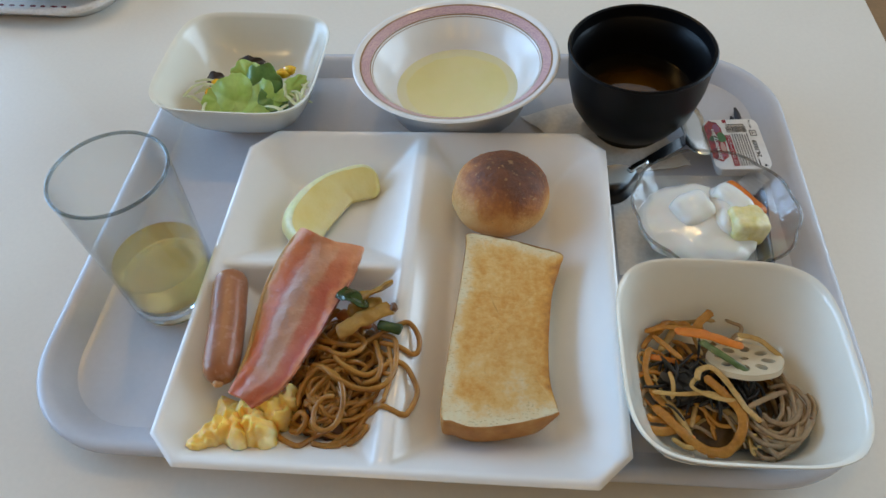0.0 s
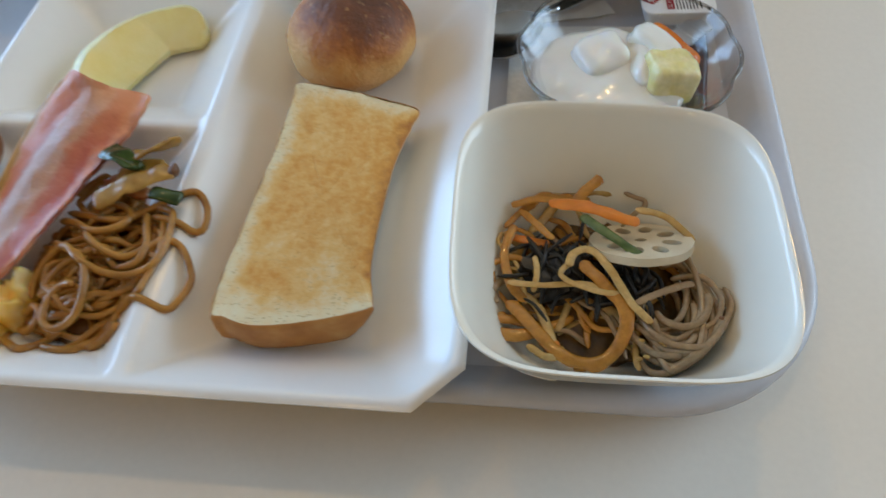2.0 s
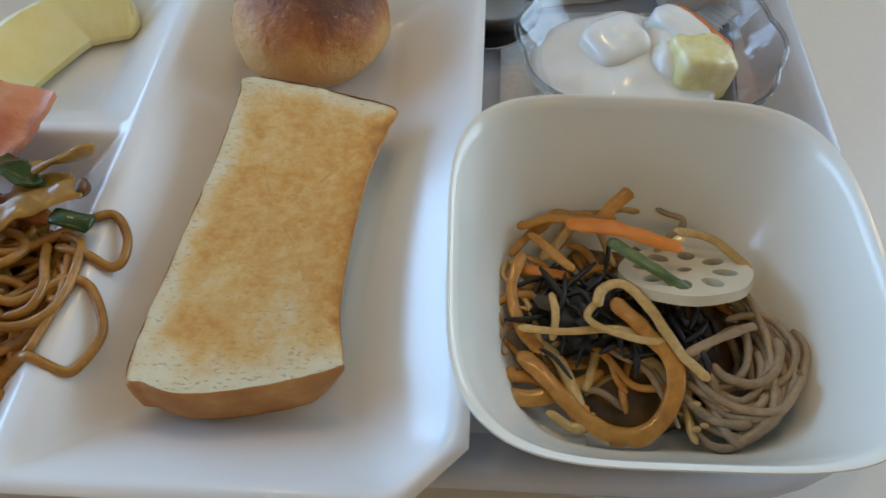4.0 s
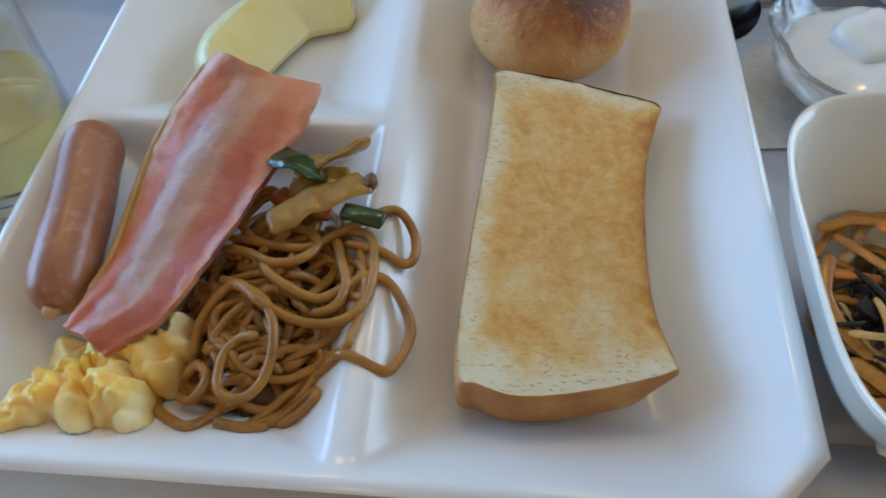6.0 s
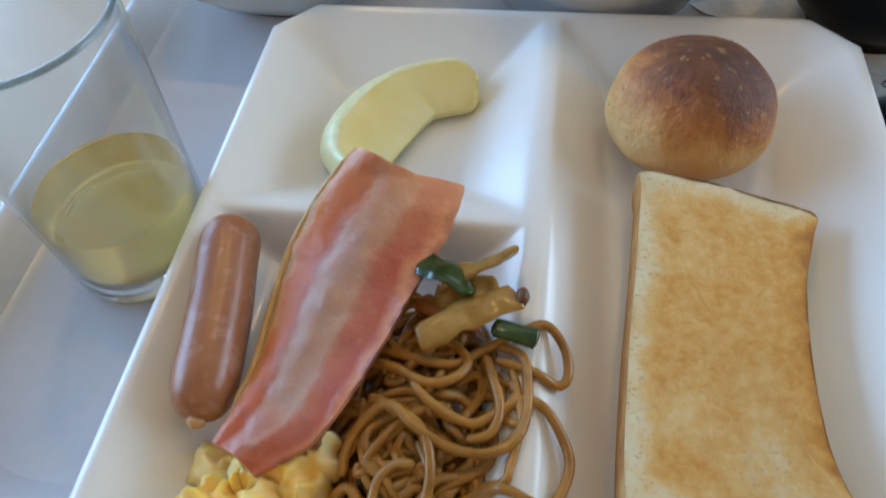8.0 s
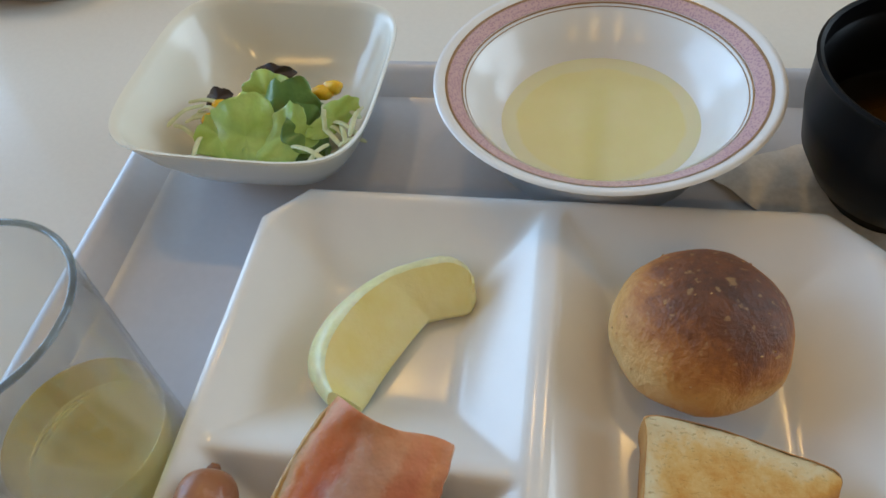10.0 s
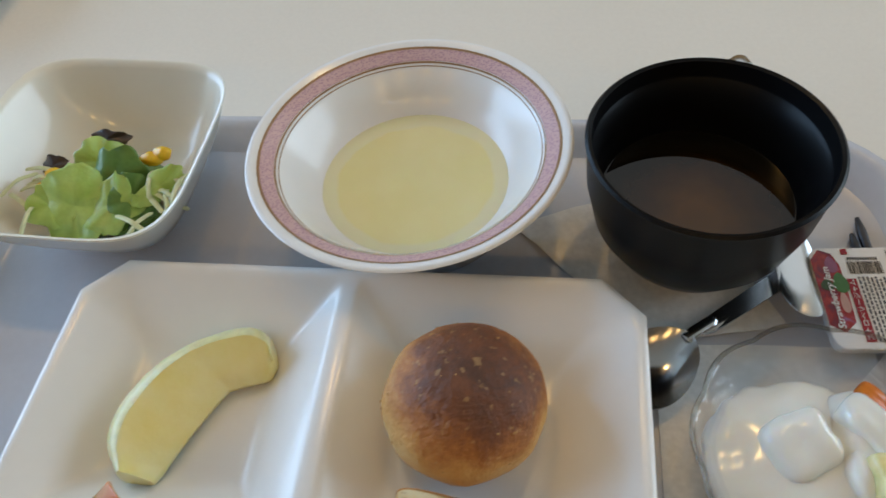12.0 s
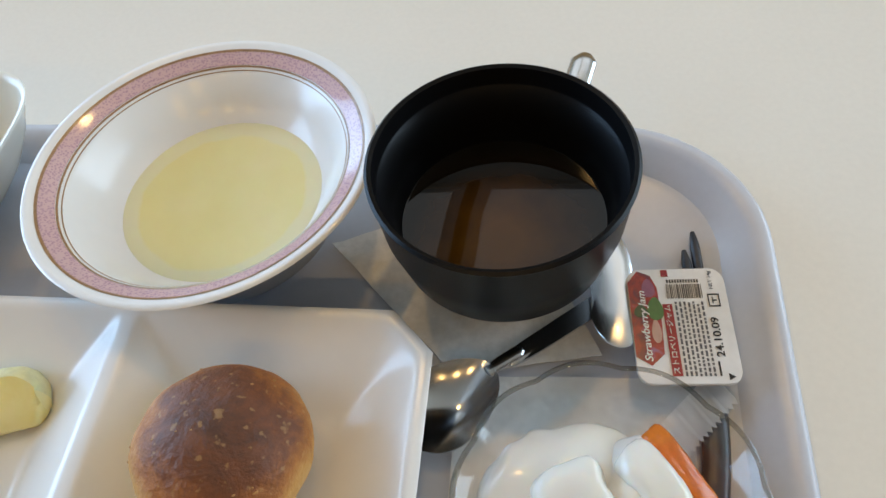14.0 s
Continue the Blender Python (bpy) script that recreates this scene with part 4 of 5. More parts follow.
def apple_slice():
    outer = smooth_path([(-0.0780, 0.2030, 0), (-0.0885, 0.2140, 0), (-0.0915, 0.2270, 0), (-0.0865, 0.2430, 0), (-0.0780, 0.2545, 0), (-0.0655, 0.2650, 0), (-0.0520, 0.2715, 0), (-0.0420, 0.2735, 0), (-0.0345, 0.2700, 0), (-0.0305, 0.2630, 0)], 8)
    long_cut = smooth_path([(-0.0660, 0.2035, 0), (-0.0625, 0.2135, 0), (-0.0570, 0.2260, 0), (-0.0522, 0.2360, 0), (-0.0472, 0.2455, 0)], 9)
    short_cut = smooth_path([(-0.0472, 0.2455, 0), (-0.0420, 0.2475, 0), (-0.0360, 0.2495, 0), (-0.0310, 0.2520, 0), (-0.0292, 0.2575, 0)], 9)
    inner = long_cut + short_cut[1:]
    n = len(outer)
    loops = []
    sec = [(0.02, 0.0025), (-0.02, 0.0065), (0.03, 0.0115), (0.13, 0.0165), (0.26, 0.0188), (0.33, 0.0190), (0.55, 0.0158), (0.78, 0.0112), (0.97, 0.0068), (1.0, 0.0052), (0.95, 0.0012), (0.5, 0.0005)]
    for i, (p, q) in enumerate(zip(outer, inner)):
        s = i / (n - 1)
        k = 0.72 + 0.28 * math.sin(math.pi * min(1, 0.12 + s * 0.95)) ** 0.6
        loops.append([p.lerp(q, a) + Vector((0, 0, on_plate(*p.lerp(q, min(max(a, 0.3), 0.8))[:2], 0.0175, 0.0) + z * k + 0.0004 * noise.noise(p * 130 + Vector((a * 3, z * 200, 0))))) for a, z in sec])
    flesh = Nodes("apple_flesh", 0.38)
    flesh.color(flesh.ramp(flesh.noise(60, 4), [(0.3, (0.82, 0.71, 0.26)), (0.7, (0.87, 0.80, 0.42))]))
    flesh.bump(flesh.noise(500, 3), 0.25, 0.0006)
    flesh.put(0.3, "Subsurface Weight")
    flesh.b.inputs["Subsurface Radius"].default_value = (0.004, 0.003, 0.0015)
    flesh.b.inputs["Subsurface Scale"].default_value = 1.0
    ob = thing("apple_slice", "peeled pale yellow-green apple wedge on the plate", "apple")
    skin = mottled("peeled_apple_side", (0.74, 0.72, 0.36), (0.80, 0.78, 0.48), 70, 0.35, 0.25, 300, sss=0.25)
    face = rings([l[5:] + l[:1] for l in loops], closed=False)
    for l in (loops[0], loops[-1]):
        face.add(l, [tuple(range(len(l)))])
    part("peeled_side", rings([l[:6] for l in loops], closed=False), skin, ob, "greenish peeled side", sharp=60)
    part("cut_face", face, flesh.mat, ob, sharp=40)


apple_slice()

# crumb specks beside the noodles
for x, y in ((0.0085, 0.120), (0.010, 0.1175)):
    solid("crumb", lump((x, y, 0.0262), (0.0007, 0.0005, 0.0004), 2, 0.4, 900, 2), CHAR, "tiny dark crumb on the plate", "crumb")

# ---- food in the bowl of soba and vegetables ----
SOBA = noodle_mat("grey_brown_soba", (0.27, 0.185, 0.105), (0.38, 0.27, 0.155), 0.2)
GOBO = noodle_mat("simmered_burdock", (0.36, 0.15, 0.018), (0.54, 0.265, 0.050), 0.16)
DAIKON = noodle_mat("pale_dried_radish", (0.46, 0.29, 0.085), (0.62, 0.44, 0.19), 0.20)
CARROT = mottled("orange_carrot", (0.62, 0.17, 0.015), (0.74, 0.26, 0.03), 90, 0.28, 0.2, 300, sss=0.2)
HIJIKI = mottled("black_seaweed", (0.004, 0.004, 0.004), (0.012, 0.010, 0.008), 150, 0.38, 0.6, 400)
NB = (NBX, NBY)


def soba_tangle():
    ob = thing("soba_noodles", "cold grey-brown soba noodles coiled in the bowl", "noodles")
    r = random.Random(5)
    for k in range(36):
        lev = k / 36
        cx, cy = 0.203 + r.gauss(0, 0.0030), 0.0955 + r.gauss(0, 0.0045)
        rx, ry = r.uniform(0.006, 0.0185), r.uniform(0.011, 0.027)
        a0 = r.uniform(2.6, 5.2)
        span = r.uniform(2.0, 4.4)
        pts = []
        for i in range(9):
            a = a0 + span * i / 8
            x, y = cx + rx * math.cos(a), cy + ry * math.sin(a)
            q = math.hypot((x - NBX) / 0.046, (y - NBY) / 0.045)
            if q > 1:
                x, y = NBX + (x - NBX) / q, NBY + (y - NBY) / q
            q = min(q, 1)
            pts.append((x, y, 0.0195 + 0.010 * q ** 3 + 0.0150 * (1 - 0.6 * q ** 3) * lev + r.uniform(-0.001, 0.001)))
        g = Geo()
        tube(g, smooth_path(pts, 6), r.uniform(0.00120, 0.00148), 8)
        part("noodle_strand", g, SOBA, ob, sharp=80)


soba_tangle()


def root_strips():
    ob = thing("simmered_root_strips", "shredded simmered burdock and radish in brown sauce", "vegetables")
    part("sauced_bed", lump((0.176, 0.110, 0.0185), (0.033, 0.033, 0.0075), 2, 0.2, 120, 4), mottled("dark_brown_sauce", (0.10, 0.05, 0.015), (0.20, 0.11, 0.035), 90, 0.2, 0.4), ob, "dark brown sauced bed")
    r = random.Random(9)
    for k in range(44):
        lev = k / 44
        a = r.uniform(0, 3.14)
        cx, cy = 0.162 + r.gauss(0, 0.014), 0.107 + r.gauss(0, 0.022)
        L = r.uniform(0.010, 0.024)
        pts = []
        bend = r.uniform(-0.009, 0.009)
        for i in range(6):
            t = i / 5 * 2 - 1
            x = cx + math.cos(a) * L * t - math.sin(a) * bend * (1 - t * t)
            y = cy + math.sin(a) * L * t + math.cos(a) * bend * (1 - t * t) + 0.0015 * math.sin(5 * t + k)
            q = math.hypot((x - 0.1755) / 0.042, (y - 0.111) / 0.043)
            if q > 1:
                x, y = 0.1755 + (x - 0.1755) / q, 0.111 + (y - 0.111) / q
            q = min(1, q)
            pts.append((x, y, 0.0235 + 0.008 * lev * (1 - 0.5 * q * q) + 0.0045 * q ** 3 + r.uniform(-0.0008, 0.0008)))
        g = Geo()
        tube(g, smooth_path(pts, 5), r.choice((0.0010, 0.0012, 0.0015, 0.0021)), 8, 0.6, twist=r.uniform(-0.03, 0.03))
        part("root_strip", g, (GOBO, GOBO, DAIKON, GOBO, DAIKON, SOBA)[k % 6], ob, sharp=80)
    solid("seaweed_clump", merge(lump((0.162, 0.109, 0.0285), (0.019, 0.012, 0.007), 4, 0.5, 160, 4), lump((0.183, 0.104, 0.0275), (0.014, 0.008, 0.006), 6, 0.5, 160, 4)), HIJIKI, "glistening black simmered seaweed among the strips", "seaweed")
    weed = tagged(thing("seaweed_shreds", "fine black simmered seaweed shreds among the strips", "seaweed"))
    for k in range(70):
        x, y = (0.158 + r.gauss(0, 0.010), 0.110 + r.gauss(0, 0.007)) if k < 45 else (0.186 + r.gauss(0, 0.007), 0.105 + r.gauss(0, 0.004))
        a, L = r.uniform(0, 3.14), r.uniform(0.004, 0.009)
        z = 0.0315 + r.uniform(-0.002, 0.0035)
        g = Geo()
        tube(g, smooth_path([(x - math.cos(a) * L, y - math.sin(a) * L, z), (x + r.uniform(-0.002, 0.002), y + r.uniform(-0.002, 0.002), z + 0.002), (x + math.cos(a) * L, y + math.sin(a) * L, z)], 4), r.uniform(0.0006, 0.0011), 6)
        part("shred", g, HIJIKI, weed, sharp=80)
    S = lambda pts, w, m, nm, lb, t=0.8: strip(nm, pts, w * 1.1, w * t * 0.55, m, lb, "vegetable")
    bl = "long tan strip of simmered burdock on top"
    S([(0.142, 0.130, 0.034), (0.138, 0.118, 0.033), (0.141, 0.104, 0.032), (0.147, 0.096, 0.031)], 0.0034, GOBO, "burdock_strip", bl)
    S([(0.141, 0.096, 0.031), (0.150, 0.085, 0.032), (0.160, 0.075, 0.031), (0.172, 0.0715, 0.030), (0.181, 0.078, 0.033), (0.184, 0.090, 0.036), (0.176, 0.101, 0.038), (0.168, 0.110, 0.039)], 0.0048, GOBO, "burdock_strip", bl)
    S([(0.164, 0.110, 0.039), (0.160, 0.104, 0.039), (0.166, 0.099, 0.040), (0.176, 0.097, 0.039), (0.185, 0.098, 0.037)], 0.0022, DAIKON, "radish_strip", "pale thin strip of dried radish on top")
    S([(0.163, 0.107, 0.040), (0.165, 0.113, 0.0405), (0.172, 0.114, 0.041), (0.179, 0.105, 0.040), (0.186, 0.093, 0.038), (0.193, 0.087, 0.036)], 0.0030, DAIKON, "radish_strip", "pale thin strip of dried radish on top")
    S([(0.140, 0.102, 0.035), (0.153, 0.100, 0.037), (0.168, 0.101, 0.0375), (0.180, 0.099, 0.037)], 0.0024, DAIKON, "radish_strip", "pale thin strip of dried radish on top")
    S([(0.187, 0.094, 0.037), (0.195, 0.0985, 0.037), (0.204, 0.103, 0.036), (0.210, 0.106, 0.034)], 0.0026, SOBA, "soba_strand", "grey-brown soba strand lying across the bowl")
    S([(0.140, 0.140, 0.034), (0.149, 0.142, 0.036), (0.160, 0.141, 0.037), (0.172, 0.143, 0.036)], 0.0032, GOBO, "burdock_strip", bl)
    S([(0.164, 0.137, 0.038), (0.170, 0.144, 0.041), (0.176, 0.149, 0.043)], 0.0042, GOBO, "burdock_strip", bl, 0.6)
    S([(0.144, 0.137, 0.035), (0.150, 0.129, 0.037), (0.157, 0.121, 0.038)], 0.0030, GOBO, "burdock_strip", bl)
    S([(0.155, 0.138, 0.039), (0.168, 0.135, 0.0415), (0.180, 0.131, 0.0420), (0.190, 0.128, 0.041)], 0.0052, CARROT, "carrot_strip", "bright orange carrot strip", 0.45)
    S([(0.145, 0.092, 0.030), (0.152, 0.083, 0.031), (0.160, 0.077, 0.031)], 0.0040, CARROT, "carrot_strip", "bright orange carrot strip", 0.6)
    S([(0.139, 0.127, 0.030), (0.148, 0.124, 0.032), (0.156, 0.122, 0.033)], 0.0032, CARROT, "carrot_strip", "bright orange carrot strip", 0.6)
    S([(0.137, 0.083, 0.029), (0.145, 0.082, 0.030), (0.155, 0.085, 0.030)], 0.0044, GOBO, "burdock_strip", bl, 0.6)
    S([(0.150, 0.114, 0.036), (0.151, 0.106, 0.0365), (0.150, 0.098, 0.035)], 0.0022, DAIKON, "radish_strip", "pale thin strip of dried radish on top")
    S([(0.190, 0.139, 0.036), (0.202, 0.136, 0.035), (0.212, 0.126, 0.034)], 0.0030, DAIKON, "radish_strip", "pale thin strip of dried radish on top")
    S([(0.145, 0.074, 0.026), (0.152, 0.070, 0.0265), (0.160, 0.0695, 0.0265)], 0.0062, mottled("clear_onion", (0.70, 0.66, 0.56), (0.78, 0.75, 0.68), 90, 0.15, 0.2), "onion_piece", "translucent white slice of onion against the bowl", 0.5)
    for k in range(11):
        x, y = 0.198 + r.gauss(0, 0.006), 0.0795 + r.gauss(0, 0.0035)
        solid("sesame_seed", lump((x, y, 0.0315 + r.uniform(0, 0.002)), (0.0013, 0.0009, 0.0006), k, 0.1, 400, 2), DAIKON, "tiny pale sesame seed on the noodles", "sesame seed", "sesame seeds")


root_strips()


def lotus_slice():
    m = Nodes("lotus_root", 0.3)
    m.color(m.ramp(m.noise(70, 4), [(0.3, (0.62, 0.53, 0.36)), (0.7, (0.72, 0.64, 0.48))]))
    m.bump(m.noise(420, 3), 0.2, 0.0006)
    R, T = 0.0198, 0.0032
    holes = [(0.0118 * math.cos(2 * math.pi * k / 8 + 0.3), 0.0118 * math.sin(2 * math.pi * k / 8 + 0.3), 0.0030) for k in range(8)] + [(0, 0, 0.0019)]
    bm = bmesh.new()
    out = [bm.verts.new((R * (1 + 0.010 * math.cos(8 * a + 2.4)) * math.cos(a), R * (1 + 0.010 * math.cos(8 * a + 2.4)) * math.sin(a), 0)) for a in [2 * math.pi * k / 64 for k in range(64)]]
    edges = [bm.edges.new((out[k], out[(k + 1) % 64])) for k in range(64)]
    for hx, hy, hr in holes:
        ang = math.atan2(hy, hx)
        hv = []
        for k in range(18):
            a = 2 * math.pi * k / 18
            u, w = hr * 1.25 * math.cos(a), hr * 0.9 * math.sin(a)
            hv.append(bm.verts.new((hx + u * math.cos(ang) - w * math.sin(ang), hy + u * math.sin(ang) + w * math.cos(ang), 0)))
        edges += [bm.edges.new((hv[k], hv[(k + 1) % 18])) for k in range(18)]
    bmesh.ops.triangle_fill(bm, use_beauty=True, edges=edges)
    bad = []
    for f in bm.faces:
        c = f.calc_center_median()
        for hx, hy, hr in holes:
            if math.hypot(c.x - hx, c.y - hy) < hr * 0.8:
                bad.append(f)
                break
    bmesh.ops.delete(bm, geom=bad, context="FACES_ONLY")
    ex = bmesh.ops.extrude_face_region(bm, geom=list(bm.faces))
    for v in ex["geom"]:
        if isinstance(v, bmesh.types.BMVert):
            v.co.z += T
    ob = solid("lotus_slice", bm, m.mat, "round pale lotus root slice with holes, half buried", "lotus root", sharp=50)
    ob.matrix_world = pose(0.1915, 0.1225, 0.0325, -34, 4, 12)
    leek = mottled("dark_green_onion", (0.05, 0.09, 0.02), (0.14, 0.19, 0.06), 150, 0.25, 0.2)
    strip("green_onion", [(0.168, 0.131, 0.0405), (0.174, 0.124, 0.0425), (0.183, 0.117, 0.0425), (0.191, 0.1115, 0.040)], 0.0042, 0.0013, leek, "dark green onion strip on the lotus slice", "vegetable")


lotus_slice()
solid("sesame_seed", lump((0.2170, 0.0890, 0.0385), (0.0010, 0.0008, 0.0006), 3, 0.2, 400, 2), CHAR, "lone brown seed on the bowl wall", "sesame seed")

# ---- salad ----
LETTUCE = mottled("pale_green_lettuce", (0.28, 0.44, 0.07), (0.47, 0.62, 0.19), 60, 0.34, 0.5, 200, sss=0.15, bdist=0.0008)
LEAF = mottled("mid_green_leaf", (0.06, 0.15, 0.025), (0.15, 0.27, 0.06), 70, 0.35, 0.5, 200, bdist=0.0008)
CORN = mottled("corn_kernel", (0.80, 0.44, 0.015), (0.86, 0.55, 0.03), 120, 0.25, 0.1, sss=0.2)
PURPLE = mottled("dark_red_leaf", (0.03, 0.015, 0.02), (0.07, 0.05, 0.03), 100, 0.35, 0.3)
SHRED = mottled("pale_cabbage_shred", (0.55, 0.60, 0.30), (0.70, 0.72, 0.48), 90, 0.3, 0.2)


def leaf(name, at, size, turn, tip, lean, seed, material, label):
    """A curled leaf with a ruffled edge and a little thickness."""
    N, M = 14, 40
    v, f = [], []
    for s in (0, 1):
        for i in range(N + 1):
            for j in range(M + 1):
                a = 2 * math.pi * j / M
                q = i / N
                rr = q * (1 + 0.30 * noise.noise(Vector((math.cos(a) * 1.6, math.sin(a) * 1.6, seed))) + 0.10 * noise.noise(Vector((math.cos(a) * 6, math.sin(a) * 6, seed))))
                x, y = size[0] * rr * math.cos(a), size[1] * rr * math.sin(a)
                z = 0.24 * size[0] * noise.noise(Vector((x * 55, y * 55, seed * 3.1))) * (0.4 + q) + 0.09 * size[0] * q ** 3 * math.sin(7 * a + seed) + 0.16 * size[0] * abs(math.sin(2 * a + seed)) * q - 0.35 * size[0] * (x / size[0]) ** 2
                v.append((x, y, z - 0.0005 * s))
    W = M + 1
    o = (N + 1) * W
    for i in range(N):
        for j in range(M):
            a = i * W + j
            f.append((a, a + 1, a + W + 1, a + W))
            f.append((o + a + W, o + a + W + 1, o + a + 1, o + a))
    for j in range(M):
        a = N * W + j
        f.append((a, a + 1, o + a + 1, o + a))
    ob = solid(name, Geo().add(v, f), material, label, "salad leaf", sharp=80)
    ob.matrix_world = pose(*at, tip, lean, turn)
    return ob


leaf("lettuce_leaf", (-0.1495, 0.3310, 0.0385), (0.0190, 0.0205), 24, 40, -8, 1, LETTUCE, "pale green curled lettuce leaf in the bowl")
leaf("lettuce_leaf", (-0.130, 0.332, 0.0385), (0.013, 0.015), -25, 38, 12, 2, LETTUCE, "pale green curled lettuce leaf in the bowl")
leaf("lettuce_leaf", (-0.163, 0.331, 0.0385), (0.011, 0.014), 70, 20, -20, 7, LETTUCE, "pale green curled lettuce leaf in the bowl")
leaf("green_leaf", (-0.133, 0.347, 0.041), (0.015, 0.018), -15, 35, 10, 3, LEAF, "darker green salad leaf behind the lettuce")
leaf("green_leaf", (-0.147, 0.360, 0.040), (0.013, 0.013), 40, 30, -5, 4, LETTUCE, "pale green curled lettuce leaf in the bowl")
leaf("green_leaf", (-0.121, 0.337, 0.0385), (0.012, 0.012), 10, 25, 25, 5, LEAF, "darker green salad leaf behind the lettuce")
leaf("green_leaf", (-0.107, 0.343, 0.0415), (0.007, 0.014), -30, 20, 40, 6, LETTUCE, "pale green curled lettuce leaf in the bowl")
leaf("dark_leaf", (-0.172, 0.356, 0.040), (0.008, 0.006), 10, 30, 0, 8, PURPLE, "dark red-green salad leaf scrap")
leaf("dark_leaf", (-0.148, 0.374, 0.042), (0.010, 0.005), 5, 40, 0, 9, PURPLE, "dark red-green salad leaf scrap")
leaf("dark_leaf", (-0.163, 0.345, 0.037), (0.006, 0.007), 50, 20, 0, 10, PURPLE, "dark red-green salad leaf scrap")
for k, (x, y, z) in enumerate(((-0.169, 0.3495, 0.040), (-0.171, 0.342, 0.037), (-0.163, 0.338, 0.037), (-0.118, 0.362, 0.041), (-0.113, 0.3645, 0.0415), (-0.132, 0.361, 0.040))):
    solid("corn_kernel", lump((x, y, z), (0.0056, 0.0042, 0.0038), k, 0.45, 120, 3), CORN, "bright yellow sweetcorn kernel in the salad", "corn", "corn kernels")
salad_rnd = random.Random(3)
for k in range(18):
    x, y = (-0.108 + salad_rnd.gauss(0, 0.006), 0.339 + salad_rnd.gauss(0, 0.009)) if k < 11 else (-0.182 + salad_rnd.gauss(0, 0.005), 0.340 + salad_rnd.gauss(0, 0.008))
    a, L = salad_rnd.uniform(0, 3.14), salad_rnd.uniform(0.006, 0.012)
    z = 0.037 + salad_rnd.uniform(-0.003, 0.004)
    strip("cabbage_shred", [(x - math.cos(a) * L, y - math.sin(a) * L, z), (x, y, z + 0.003), (x + math.cos(a) * L, y + math.sin(a) * L, z)], 0.0026, 0.0012, SHRED, "pale shred of cabbage in the salad", "vegetable")
solid("salad_bed", merge(lump((-0.143, 0.350, 0.0245), (0.031, 0.027, 0.0085), 2, 0.4, 90, 4)), LEAF, "shredded green salad filling the bottom of the bowl", "salad", kind="stuff")

# ---- yogurt and fruit ----
YOG = Nodes("white_yogurt", 0.16)
YOG.color(YOG.ramp(YOG.noise(40), [(0.3, (0.80, 0.79, 0.73)), (0.7, (0.84, 0.83, 0.78))]))
YOG.put(0.3, "Subsurface Weight")
YOG.b.inputs["Subsurface Radius"].default_value = (0.004, 0.003, 0.002)
YOG.b.inputs["Subsurface Scale"].default_value = 1.0
solid("yogurt", merge(lump((0.184, 0.229, 0.0235), (0.0385, 0.034, 0.0095), 2, 0.14, 45, 5), lump((0.202, 0.236, 0.0270), (0.017, 0.022, 0.0095), 5, 0.22, 60, 5)), YOG.mat, "smooth white yogurt poured over the fruit", "yogurt", sharp=80)


def chunk(name, at, size, rot, seed, material, label, category, p=4.0):
    """A rounded, uneven cut piece."""
    bm = bmesh.new()
    bmesh.ops.create_icosphere(bm, subdivisions=4, radius=1)
    for v in bm.verts:
        n = v.co.normalized()
        d = (abs(n.x) ** p + abs(n.y) ** p + abs(n.z) ** p) ** (-1 / p) * (1 + 0.13 * noise.noise(n * 1.4 + Vector((seed * 5, 0, 0))) + 0.03 * noise.noise(n * 6))
        v.co = Vector((n.x * d * size[0], n.y * d * size[1], n.z * d * size[2]))
    ob = solid(name, bm, material, label, category, sharp=80)
    ob.matrix_world = pose(*at, *rot)
    return ob


PINE = mottled("yellow_pineapple", (0.76, 0.67, 0.28), (0.83, 0.76, 0.46), 120, 0.25, 0.4, 300, sss=0.25)
PAPAYA = mottled("orange_papaya", (0.64, 0.13, 0.012), (0.72, 0.21, 0.025), 60, 0.2, 0.15, sss=0.2)
chunk("fruit_chunk", (0.1790, 0.2350, 0.0300), (0.0130, 0.0120, 0.0090), (8, -6, 28), 1, YOG.mat, "fruit chunk coated in white yogurt", "fruit", 3.6)
chunk("pineapple_chunk", (0.2110, 0.2235, 0.0300), (0.0115, 0.0100, 0.0105), (0, 12, 14), 2, PINE, "yellow pineapple chunk at the bowl's side", "fruit", 7.0)
chunk("papaya_chunk", (0.2135, 0.2470, 0.0262), (0.0050, 0.0165, 0.0070), (0, 22, 36), 3, PAPAYA, "orange-red fruit wedge half covered by yogurt", "fruit", 8.0)
chunk("fruit_chunk", (0.2050, 0.2415, 0.0310), (0.0085, 0.0140, 0.0085), (4, 10, 36), 4, YOG.mat, "fruit chunk coated in white yogurt", "fruit", 3.2)

chunk("fruit_chunk", (0.1990, 0.2285, 0.0275), (0.0075, 0.0125, 0.0090), (0, 10, 8), 6, YOG.mat, "fruit chunk coated in white yogurt", "fruit", 2.6)

# ---- cutlery and packets ----
def flat_outline(name, pts, z0, thick, material, parent=None, label="", lift=None, bevel=0.0003):
    P = smooth_path([(x, y, 0) for x, y in pts], 6, True)
    c = sum(P, Vector()) / len(P)
    h = lift or (lambda x, y: 0)
    loops = []
    for k, z in ((0.97, z0), (1.0, z0 + thick * 0.3), (1.0, z0 + thick * 0.7), (0.97, z0 + thick), (0.6, z0 + thick), (0.25, z0 + thick), (0.02, z0 + thick)):
        loops.append([Vector((c.x + (p.x - c.x) * k, c.y + (p.y - c.y) * k, 0)) for p in P])
        loops[-1] = [Vector((q.x, q.y, z + h(q.x, q.y))) for q in loops[-1]]
    return part(name, rings(loops), material, parent, label, 60)


